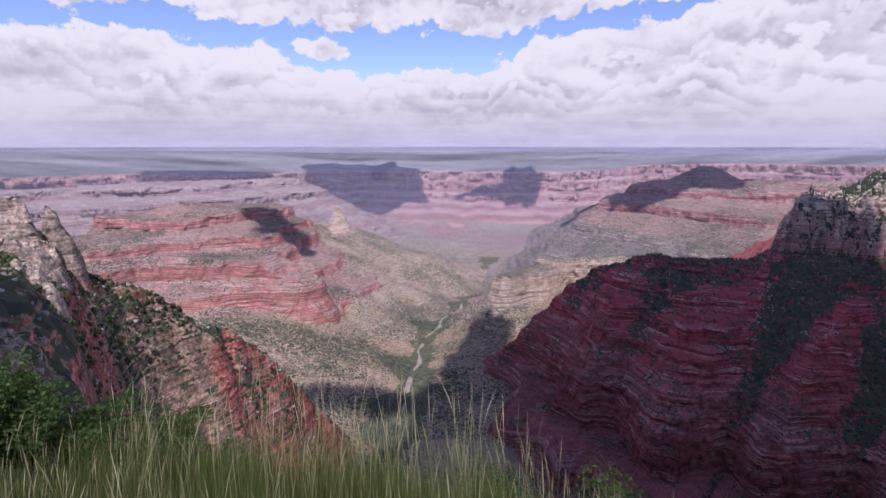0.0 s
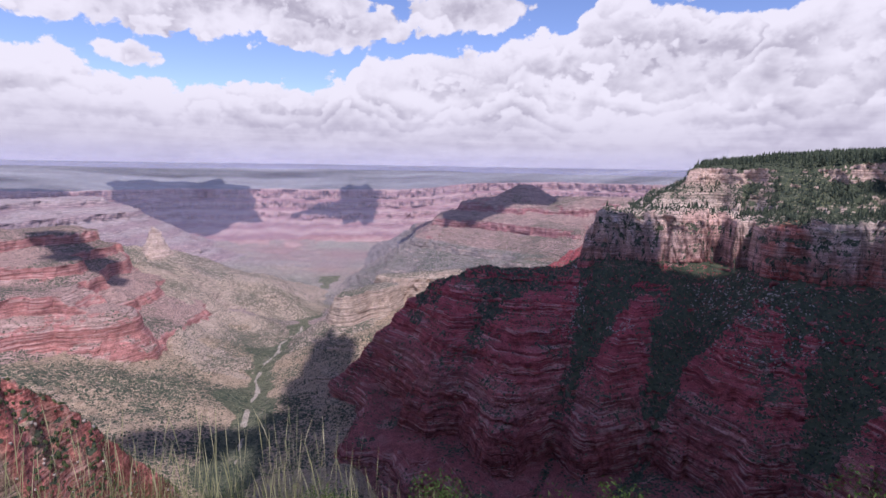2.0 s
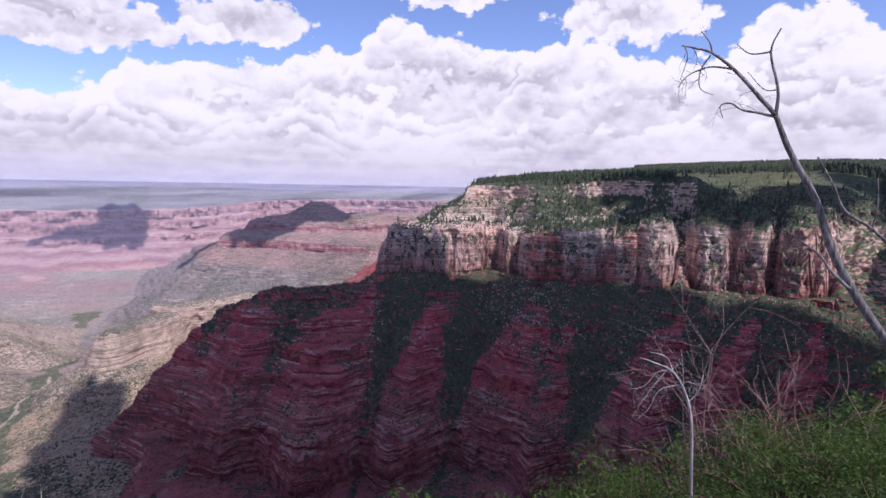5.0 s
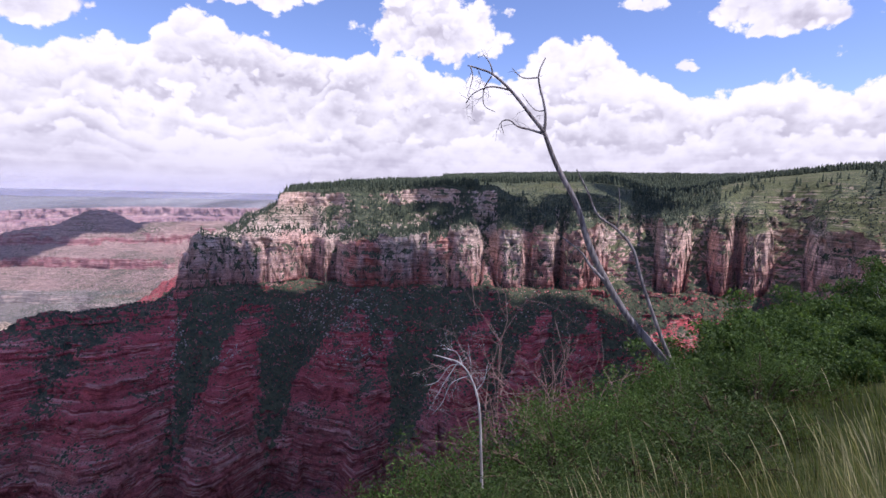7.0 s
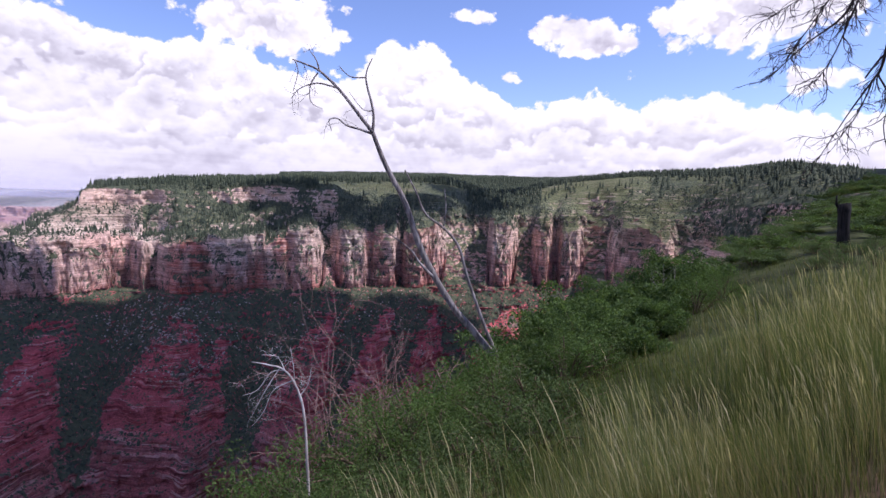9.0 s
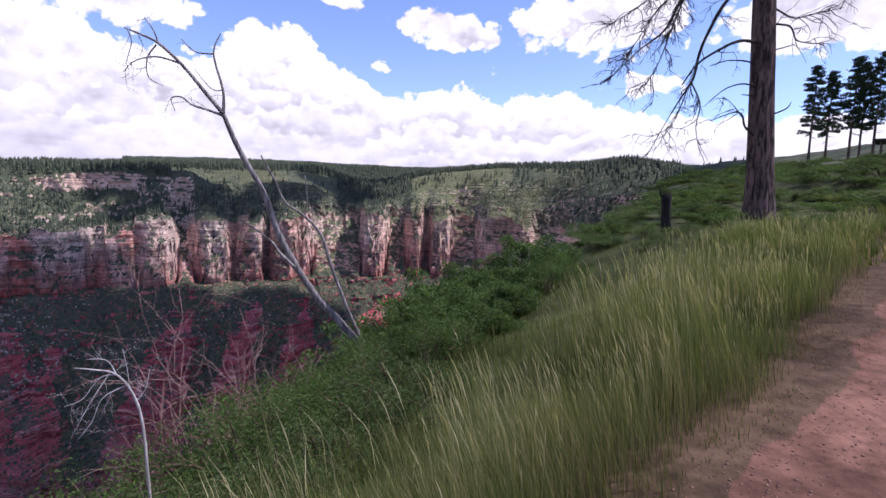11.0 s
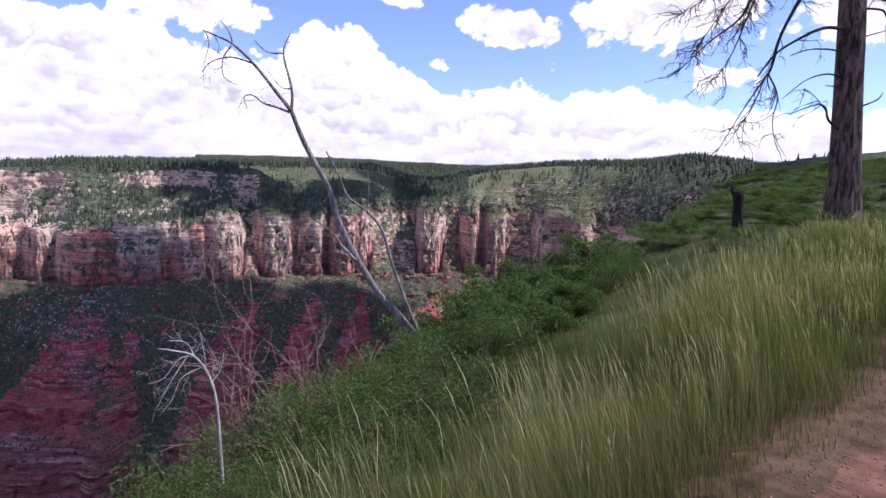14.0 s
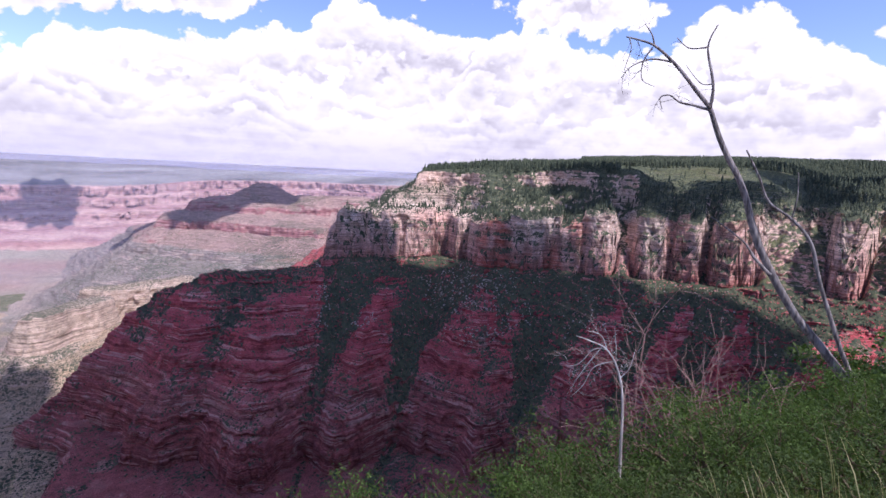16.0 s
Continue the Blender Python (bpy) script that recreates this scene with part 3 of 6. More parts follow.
    finish(n, colour, 0.95, n.math("ADD", n.math("MULTIPLY", n.math("ADD", grain, n.math("MULTIPLY", rubble, 0.22)), far), n.math("MULTIPLY", n.math("MULTIPLY", fine, 0.012), near)), 0.6, 3.0, 0.08)
    return m


LAND = land_material()


def paint(b, r, x, y, z, which, kind, one, two, up):
    """Rock colour and plant cover of the land, by its beds, steepness and kind."""
    rock, veg, near = np.zeros((*x.shape, 3)), np.zeros(x.shape), np.zeros(x.shape)

    def lay(mask, colour):
        rock[mask] = colour

    wob = fbm(x, y, 120, 3, 201) * 6
    speck = fbm(x, y, 35, 4, 202)
    patch = fbm(x, y, 90, 4, 203)
    # the wall: red beds, pale cliff, upper band, wooded top
    w = which == 2
    zr = z + wob
    beds_at = [-520, -455, -425, -400, -335, -325, -300, -250, -215, -170, -160, -150, -120, -95, -70, -40, -15, 20, 60]
    beds = [(0.26, 0.17, 0.145), (0.28, 0.13, 0.12), (0.28, 0.12, 0.11), (0.28, 0.095, 0.095), (0.29, 0.088, 0.090), (0.32, 0.13, 0.125), (0.33, 0.085, 0.090), (0.37, 0.082, 0.090), (0.41, 0.088, 0.098), (0.42, 0.09, 0.10),
            (0.42, 0.20, 0.175), (0.54, 0.345, 0.30), (0.58, 0.40, 0.345), (0.61, 0.46, 0.39), (0.58, 0.46, 0.385), (0.32, 0.25, 0.19), (0.52, 0.375, 0.305), (0.57, 0.41, 0.335), (0.24, 0.20, 0.145)]
    for c in range(3):
        rock[..., c] = np.where(w, np.interp(zr, beds_at, [k[c] for k in beds]), 0)
    bed = w & (z < -166) & (np.sin(z * 0.55 + 0.4 * wob) + 0.5 * speck > 1.25)
    rock[bed] = rock[bed] * 0.35 + np.array((0.40, 0.24, 0.21)) * 0.65
    stain = np.clip(0.5 + 0.9 * fbm(b * 20, z * 0.45, 40, 4, 204), 0, 1)[..., None] * np.array((0.10, 0.34, 0.36)) * np.interp(b, [33, 48, 50.6, 61, 63, 72, 80], [0.55, 0.7, 1.75, 1.5, 1.0, 1.1, 0.7])[..., None]
    face = w & (z > -162) & (one < 40)
    rock[face] = (rock * (1 - stain))[face]
    crumb = w & (z < -170) & (z > -260) & (speck > 0.95)
    rock[crumb] = rock[crumb] * 0.4 + np.array((0.36, 0.27, 0.23)) * 0.6
    lawn = w & (one > 10)
    veg = np.where(lawn, np.where(up > 0.62, np.where((one < 165) & (b < 66), np.where(b < 47.5, 0.42, 0.78) + 0.3 * patch, np.where(b > 66, np.where((b > 88) & (b < 99), 0.26, 0.60) + 0.35 * patch, 0.9)), np.where((b > 66) & (one > 24), 0.5 + 0.2 * patch, 0.10)), veg)
    # tower faces past this bearing get lighter rock colour to look sunlit
    rock[face & (b > 76)] *= np.array((1.18, 1.15, 1.15))
    grassy = w & ((one > 60) & (up > 0.62) | (b > 66) & (one > 2) & (up > 0.5))
    grassy &= ~((b < 47.5) & (one < 165))
    rock[grassy] = np.array((0.128, 0.138, 0.070)) * (1 + 0.25 * patch[grassy][:, None])
    foot = w & (one <= 10) & (b > 32.5)
    tip = -196 + 10 * patch
    talus = step(z, tip - 12, tip + 4) * (1 - 0.6 * step(two, 0.93, 1.0))
    cut_at = np.interp(-z, [180, 215, 300, 400], [0.95, 0.70, 0.34, 0.15])
    gully = 1 - step(two + 0.16 * speck + 0.10 * fbm(x, y, 12, 3, 214), cut_at - 0.12, cut_at + 0.06)
    fade = 1 - 0.45 * step(-z, 260, 380)
    cover = np.clip(np.maximum(talus, gully * fade) + 0.34 + 0.40 * speck, 0.05, 0.93) * np.maximum(step(up, 0.35, 0.65), 0.9 * step(np.maximum(talus, gully * fade), 0.5, 0.9) * step(up, 0.12, 0.3))
    veg = np.where(w & (one <= 10), cover * np.where(b > 32.5, 1, 0.8), veg)
    # hill
    h = which == 0
    lay(h, (0.048, 0.056, 0.022))
    hill_green = fbm(x, y, 5, 4, 205)
    path_edge = np.interp(two, PATH_ALONG, PATH_DOWN) + 0.16 * fbm(x, y, 1.1, 4, 206)
    down = x * math.sin(radians(27)) + y * math.cos(radians(27))
    verge = (1 - step(down - path_edge, 0.3, 1.6)) * (r < 30)
    rock[h] = ((rock * (1 - verge[..., None]) + np.array((0.092, 0.060, 0.040)) * verge[..., None]) * (1 + 0.3 * hill_green[..., None]))[h]
    dirt = h & (down < path_edge) & (down > path_edge - 2.3)
    rock[dirt] = np.array((0.150, 0.078, 0.058)) * (1 + 0.16 * fbm(x, y, 0.6, 3, 207)[dirt][:, None])
    near = np.where(h, 1 - step(r, 25, 60), 0)
    veg = np.where(h, 0.8, veg)
    # spur on our side
    l = which == 1
    lay(l, (0.40, 0.145, 0.12))
    soil = np.clip(step(up, 0.5, 0.8) + 0.8 * step(fbm(x, y, 22, 4, 212) + 0.4 * fbm(x, y, 60, 2, 213), -0.05, 0.35), 0, 1)[..., None]
    rock[l] = (rock * (1 - soil) + np.array((0.30, 0.235, 0.165)) * soil)[l]
    strat = np.sin(z * 1.9 + wob) * 0.5 + 0.5
    rock[l] = rock[l] * (0.88 + 0.24 * strat[l][:, None])
    rub = fbm(x, y, 7, 4, 211)
    rock[l] = rock[l] * (1 + 0.45 * rub[l][:, None])
    light = l & (speck + 0.7 * rub > 0.75)
    rock[light] = (0.42, 0.31, 0.25)
    crag = l & (one > 0.12)
    rock[crag] = np.array((0.47, 0.375, 0.30)) * (1 + 0.3 * speck[crag][:, None])
    veg = np.where(l, np.where(one > 0.12, 0.08, np.clip(0.62 + 0.35 * fbm(x, y, 22, 4, 212), 0.1, 0.95) * step(up, 0.15, 0.45)), veg)
    # the middle ground
    m = which == 3
    base = [(0.38, 0.285, 0.20), (0.40, 0.185, 0.165), (0.41, 0.32, 0.245), (0.52, 0.40, 0.32), (0.40, 0.315, 0.25), (0.29, 0.135, 0.14)]
    for k, colour in enumerate(base):
        lay(m & (kind == k), colour)
    warm = np.clip(0.5 + 0.6 * fbm(x, y, 300, 4, 208), 0, 1)[..., None]
    plain = m & (kind == 0) & (r > 1500)
    rock[plain] = (np.array((0.33, 0.22, 0.205)) * warm + np.array((0.31, 0.28, 0.24)) * (1 - warm))[plain]
    slopes = m & ((kind == 1) | (kind == 5)) & (up > 0.72)
    rock[slopes] = rock[slopes] * 0.30 + np.array((0.36, 0.275, 0.235)) * 0.70
    skirt = m & (kind == 5) & (z < -300)
    rock[skirt] = (0.26, 0.225, 0.205)
    green = m & (kind == 0) & (r < 2300) & (one < 34 + 40 * patch)
    rock[green] = (0.15, 0.15, 0.095)
    stream = m & (kind == 0) & (one + 5 * speck < 1.6) & (r < 1500)
    rock[stream] = (0.38, 0.33, 0.27)
    veg = np.where(m, np.where(kind == 3, 0.05, np.clip(0.50 + 0.3 * patch, 0.1, 0.85)) * step(up, 0.45, 0.8) * (1 - 0.6 * step(r, 1800, 2600)), veg)
    veg[stream] = 0
    # the far rim
    f = which == 4
    lay(f, (0.46, 0.33, 0.29))
    tint = np.clip(0.5 + 0.5 * np.sin(z * 0.13 + 0.2 * wob) + 0.25 * speck, 0, 1)[..., None]
    rock[f] = (np.array((0.46, 0.31, 0.28)) * tint + np.array((0.31, 0.165, 0.165)) * (1 - tint))[f]
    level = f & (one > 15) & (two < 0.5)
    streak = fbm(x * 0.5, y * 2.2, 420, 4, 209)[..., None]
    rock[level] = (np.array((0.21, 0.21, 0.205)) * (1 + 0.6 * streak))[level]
    pale_land = f & (two > 0.5)
    rock[pale_land] = (np.array((0.37, 0.30, 0.285)) * tint + np.array((0.30, 0.21, 0.21)) * (1 - tint))[pale_land]
    return np.clip(rock, 0.01, 0.8), np.clip(veg, 0, 1), near


def build_land():
    fine = np.arange(-47.0, 139.0, 0.115)
    coarse = np.arange(139.0, 313.0 - 0.5, 3.0)
    bearings = np.concatenate([fine, coarse])
    steps = np.concatenate([np.geomspace(0.55, 60, 120), np.geomspace(60, 600, 170)[1:], np.geomspace(600, 1300, 480)[1:], np.geomspace(1300, 4960, 480)[1:]])
    rows = 405
    guide = np.concatenate([fine[::2], coarse])
    dens = np.empty((len(guide), len(steps) - 1))
    for i in range(0, len(guide), 150):
        b, r = np.meshgrid(guide[i:i + 150], steps, indexing="ij")
        z = land(b, r)[2] - 1.55
        el = np.degrees(np.arctan2(z, r))
        rise = np.diff(el, axis=1)
        slope = np.abs(np.diff(z, axis=1)) / r[:, 1:] * 57
        open_to_view = el[:, 1:] > np.maximum.accumulate(el, axis=1)[:, :-1] - 0.6
        dens[i:i + 150] = np.where(open_to_view, np.maximum(rise, 0) + 0.12 * slope, 0.03 * slope) + 0.22 * np.diff(np.log(r), axis=1)
    dens *= np.interp(steps[1:], [0, 10, 16, 100, 160], [0.12, 0.12, 0.35, 0.6, 1.0])
    kernel = np.hanning(9)[1:-1] / np.hanning(9).sum()
    smooth = np.apply_along_axis(lambda v: np.convolve(np.pad(v, 3, mode="edge"), kernel, mode="valid"), 0, dens)
    # the nearer land, the canyon and the far country keep fixed shares of the rows, so that neighbours stay in step
    marks = [0.0, 12.0, 130.0, 560.0, 1180.0, 5000.0]
    total = np.concatenate([np.zeros((len(guide), 1)), np.cumsum(smooth, axis=1)], 1)
    ends = np.stack([total[:, np.searchsorted(steps, m, side="left").clip(0, len(steps) - 1)] for m in marks], 1)
    share = np.diff(ends, axis=1)
    kernel = np.hanning(183)[1:-1] / np.hanning(183).sum()
    share = np.apply_along_axis(lambda v: np.convolve(np.pad(v, 90, mode="edge"), kernel, mode="valid"), 0, share)
    cuts = np.concatenate([np.zeros((len(guide), 1)), np.cumsum(share, axis=1)], 1)
    cuts = cuts / cuts[:, -1:]
    spread = np.empty((len(guide), rows))
    for i in range(len(guide)):
        warped = np.interp(total[i], ends[i] + np.arange(len(marks)) * 1e-9, cuts[i])
        spread[i] = np.interp(np.linspace(0, 1, rows), warped + np.arange(len(steps)) * 1e-12, steps)
    places = np.stack([np.interp(bearings, guide, spread[:, j]) for j in range(rows)], 1)
    b, r = np.meshgrid(bearings, np.arange(rows), indexing="ij")
    r = places
    out = [np.empty((len(bearings), rows)) for _ in range(7)]
    for i in range(0, len(bearings), 400):
        for a, v in zip(out, land(b[i:i + 400], r[i:i + 400])):
            a[i:i + 400] = v
    x, y, z, which, kind, one, two = out
    which, kind = which.astype(int), kind.astype(int)
    # cracks and beds stand out of the steep faces
    cols = len(bearings)
    run = np.hypot(np.gradient(z, axis=1), 1e-6) / np.maximum(np.abs(np.gradient(r, axis=1)), 1e-3)
    steep = step(run, 0.7, 1.6) * (r > 120)
    size = np.clip(r / 930, 0.36, 3.0)
    arc = np.radians(b) * r
    tier = np.floor(z / (13 * size) + 0.5 * fbm(arc, z, 60, 2, 304))
    column = np.floor(arc / (11 * size) + 9 * hash2(tier, tier * 0, 7) + 0.35 * fbm(arc, z, 14, 2, 305))
    slab = np.floor(arc / (34 * size) + 0.3 * fbm(arc, z, 30, 2, 306))
    relief = 6 * (hash2(column, tier, 8) - 0.5) + 8 * (hash2(slab, slab * 0, 9) - 0.5) + 9 * (ridged(arc * 0.14, z, 9, 3, 302) - 0.5) + 3.5 * fbm(arc, z * 0.6, 8, 3, 303)
    push = -relief * steep * size * np.where(r > 1400, 1.6, 1.0) * np.where(which == 1, 0.35, np.where(which == 3, 0.42, 1.0)) * np.where((which == 3) & (kind == 3), 0.25, 1.0)
    x, y = x + push * np.sin(np.radians(b)), y + push * np.cos(np.radians(b))
    i, j = np.meshgrid(np.arange(cols), np.arange(rows - 1), indexing="ij")
    k = (i + 1) % cols
    faces = np.stack([i * rows + j, i * rows + j + 1, k * rows + j + 1, k * rows + j], -1).reshape(-1, 4)
    me = bpy.data.meshes.new("canyon_ground")
    me.vertices.add(cols * rows + 1)
    co = np.concatenate([np.stack([x, y, z], -1).reshape(-1, 3), [[0, 0, z[:, 0].mean()]]])
    me.vertices.foreach_set("co", co.astype(np.float32).ravel())
    hub = np.stack([np.arange(cols) * rows, (np.arange(cols) + 1) % cols * rows, np.full(cols, cols * rows)], -1)
    loops = np.concatenate([faces.ravel(), hub.ravel()])
    starts = np.concatenate([np.arange(len(faces)) * 4, len(faces) * 4 + np.arange(cols) * 3])
    me.loops.add(len(loops))
    me.loops.foreach_set("vertex_index", loops.astype(np.int32))
    me.polygons.add(len(starts))
    me.polygons.foreach_set("loop_start", starts.astype(np.int32))
    me.update(calc_edges=True)
    normal = np.empty(len(co) * 3, np.float32)
    me.vertices.foreach_get("normal", normal)
    if normal.reshape(-1, 3)[:, 2].mean() < 0:
        me.flip_normals()
        normal = -normal
    up = normal.reshape(-1, 3)[:-1, 2].reshape(cols, rows)
    rock, veg, near = paint(b, r, x, y, z, which, kind, one, two, up)
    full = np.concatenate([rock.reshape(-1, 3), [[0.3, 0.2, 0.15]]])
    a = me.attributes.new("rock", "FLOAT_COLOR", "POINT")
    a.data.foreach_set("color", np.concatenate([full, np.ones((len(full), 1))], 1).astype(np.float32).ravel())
    for name, v in (("veg", veg), ("near", near)):
        a = me.attributes.new(name, "FLOAT", "POINT")
        a.data.foreach_set("value", np.concatenate([v.ravel(), [1.0]]).astype(np.float32))
    me.shade_smooth()
    me.materials.append(LAND)
    ob = tagged(new("ground", me), "red and buff canyon land under a grassy rim, stretching to a level horizon", "canyon", kind="structure")
    return ob


ground = build_land()


# ---- see-through bluish sheets, added to imitate haze over the canyon ----
def haze_layer(radius, amount, seed, last=47.0):
    m, n = material("painted_haze")
    split = n.add("SeparateXYZ")
    n.link(n.add("TexCoord").outputs["Object"], split.inputs[0])
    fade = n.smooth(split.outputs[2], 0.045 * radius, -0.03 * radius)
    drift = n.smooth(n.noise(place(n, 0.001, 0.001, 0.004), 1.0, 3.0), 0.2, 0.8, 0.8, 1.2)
    clear, film, mix = n.add("BsdfTransparent"), n.add("BsdfDiffuse"), n.add("MixShader")
    film.inputs[0].default_value = (0.66, 0.66, 0.92, 1)
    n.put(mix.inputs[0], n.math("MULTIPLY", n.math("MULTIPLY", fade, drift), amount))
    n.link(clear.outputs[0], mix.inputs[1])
    n.link(film.outputs[0], mix.inputs[2])
    n.link(mix.outputs[0], n.add("OutputMaterial").inputs[0])
    b = np.radians(np.arange(-60.0, last, 1.0))
    ring = np.stack([radius * np.sin(b), radius * np.cos(b)], -1)
    levels = np.array([-560.0, -200.0, 0.0, 0.05 * radius])
    verts = np.concatenate([np.concatenate([ring, np.full((len(b), 1), h)], 1) for h in levels])
    k = len(b)
    faces = [(j * k + i, j * k + i + 1, (j + 1) * k + i + 1, (j + 1) * k + i) for j in range(len(levels) - 1) for i in range(k - 1)]
    me = bpy.data.meshes.new("haze")
    me.from_pydata(verts.tolist(), [], faces)
    me.shade_smooth()
    me.materials.append(m)
    tagged(new("haze_sheet", me), "thin bluish see-through sheet added to imitate distance haze", "haze", kind="structure")


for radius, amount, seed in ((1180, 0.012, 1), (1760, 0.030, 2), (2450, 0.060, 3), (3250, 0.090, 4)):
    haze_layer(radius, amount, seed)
# the nearest sheet lifts the dark slopes, the furthest pales the horizon
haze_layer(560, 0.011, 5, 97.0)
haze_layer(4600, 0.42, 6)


# ---- clouds overhead ----
def plain(name, colour, rough=0.9, spec=0.2, vary=0.25, scale=3.0, bump=0.0, distance=0.02):
    m, n = material(name)
    tone = n.noise(place(n), scale, 5.0, 0.6)
    dark, light = tuple(c * (1 - vary) for c in colour), tuple(min(1, c * (1 + vary)) for c in colour)
    finish(n, n.mix(n.smooth(tone, 0.3, 0.7), dark, light), rough, tone if bump else None, bump, distance, spec)
    return m


def raw_mesh(name, verts, faces, mat=None, smooth=False):
    me = bpy.data.meshes.new(name)
    me.from_pydata(np.asarray(verts).tolist(), [], [list(map(int, f)) for f in faces])
    if mat:
        me.materials.append(mat)
    if smooth:
        me.shade_smooth()
    return me


def tri_mesh(name, verts, faces, mat, smooth=False):
    """A mesh from arrays of places and of faces with one number of corners."""
    me = bpy.data.meshes.new(name)
    verts, faces = np.asarray(verts, np.float32), np.asarray(faces, np.int32)
    me.vertices.add(len(verts))
    me.vertices.foreach_set("co", verts.ravel())
    me.loops.add(faces.size)
    me.loops.foreach_set("vertex_index", faces.ravel())
    me.polygons.add(len(faces))
    me.polygons.foreach_set("loop_start", (np.arange(len(faces)) * faces.shape[1]).astype(np.int32))
    me.update(calc_edges=True)
    me.materials.append(mat)
    if smooth:
        me.shade_smooth()
    return me


CLOUD = plain("cloud_white", (0.86, 0.86, 0.88), 1.0, 0.0, 0.04, 0.01)
CLOUD_BASE = 1500.0


def cloud_over(spots, seed):
    """Cumulus with level bases, whose shadows fall on the given spots of land: bearing, distance, height, half widths across and along."""
    rng = np.random.default_rng(seed)
    for b0, r0, z0, across, along in spots:
        bm = bmesh.new()
        lift = (CLOUD_BASE - z0) / sun_way.z
        cx, cy = r0 * math.sin(radians(b0)) + sun_way.x * lift, r0 * math.cos(radians(b0)) + sun_way.y * lift
        shift = Vector(rng.uniform(-50, 50, 3))
        for v in bmesh.ops.create_icosphere(bm, subdivisions=4, radius=1.0)["verts"]:
            p = v.co.normalized()
            p = p * (1 + (0.22 if seed == 1 else 0.55) * noise.fractal(p * 1.7 + shift, 0.7, 2.0, 5))
            p.z = max(p.z, -0.12)
            v.co = Vector((p.x * across, p.y * along, p.z * min(across, along) * 0.5))
        me = bpy.data.meshes.new("cloud")
        bm.to_mesh(me)
        bm.free()
        me.shade_smooth()
        me.materials.append(CLOUD)
        ob = tagged(new("cloud", me), "white cumulus cloud with a flat grey base drifting over the canyon", "cloud", kind="structure")
        ob.matrix_world = Matrix.Translation((cx, cy, CLOUD_BASE)) @ Matrix.Rotation(radians(-b0), 4, "Z")


cloud_over([(12, 640, -300, 170, 240), (25, 640, -250, 190, 290), (40, 640, -250, 190, 300), (55, 620, -220, 190, 285), (70, 620, -220, 190, 275), (83, 615, -200, 165, 250), (14, 860, -300, 130, 130), (24, 900, -200, 190, 70), (45, 880, -180, 120, 50), (60, 884, -180, 130, 44), (76, 890, -178, 110, 40),
            (9, 390, -200, 100, 130), (-2, 560, -380, 90, 110), (3, 720, -400, 90, 110), (30, 330, -200, 200, 170), (70, 330, -150, 240, 170), (34, 160, -60, 100, 90), (60, 120, -40, 100, 70), (35, 915, -175, 90, 40), (30.5, 985, -185, 60, 45), (26.5, 990, -188, 70, 50), (51.5, 925, -140, 40, 36), (56, 925, -145, 50, 30), (43, 930, -168, 100, 40), (34.5, 955, -120, 60, 55), (37.5, 955, -150, 60, 50), (-39, 105, -45, 60, 44)], 1)
cloud_over([(-9.0, 3780, -300, 330, 330), (-6.0, 3650, -300, 190, 260), (-12, 3850, -250, 160, 300)], 2)
cloud_over([(8.5, 3640, -300, 110, 260), (6.0, 3560, -380, 200, 90)], 3)
cloud_over([(24.5, 2340, -150, 230, 170), (20.5, 2260, -220, 110, 130), (27.5, 2340, -110, 120, 130)], 4)
cloud_over([(-25, 3560, -230, 260, 90), (-20.5, 3560, -230, 140, 80)], 5)
cloud_over([(-17.5, 1480, -240, 60, 90), (-19, 1560, -200, 50, 40)], 6)
cloud_over([(4.9, 1080, -430, 46, 150), (3.6, 960, -430, 60, 90), (1.0, 830, -440, 60, 60), (-9.5, 800, -410, 90, 42)], 7)
cloud_over([(60, 1130, 0, 70, 60), (80.5, 1420, 15, 150, 60), (70.5, 1000, -20, 60, 48), (65.5, 1070, -10, 62, 56), (62.5, 1020, -30, 55, 48), (75, 1090, 0, 80, 66), (82.5, 1170, 0, 52, 66), (79.5, 1260, 5, 90, 66)], 8)
cloud_over([(14.5, 2550, -440, 80, 60)], 9)


# ---- woods and scrub across the canyon ----
def scatter(count, b0, b1, r0, r1, seed):
    rng = np.random.default_rng(seed)
    b = rng.uniform(b0, b1, count)
    r = np.sqrt(rng.uniform(r0 ** 2, r1 ** 2, count))
    x, y, z, which, kind, one, two = land(b, r)
    z2 = land(b, r + 3)[2]
    return b, r, x, y, z, which, kind, one, two, np.abs(z2 - z) / 3, rng


def leaf_material(name, dark, light, rough=0.75, scale=0.2):
    m, n = material(name)
    g = n.add("NewGeometry")
    colour = n.mix(g.outputs["Random Per Island"], dark, light)
    tone = n.smooth(n.noise(place(n), scale, 4.0, 0.6), 0.3, 0.7, 0.7, 1.25)
    finish(n, n.mix(1.0, colour, n.combine(tone, tone, tone), "MULTIPLY"), rough, spec=0.15)
    return m


FAR_PINE = leaf_material("far_pine_green", (0.028, 0.041, 0.029), (0.076, 0.092, 0.056))
FAR_SHRUB = leaf_material("far_shrub_green", (0.040, 0.056, 0.042), (0.115, 0.130, 0.085))

NEAR_SHRUB = leaf_material("spur_shrub_green", (0.032, 0.045, 0.022), (0.10, 0.115, 0.05))


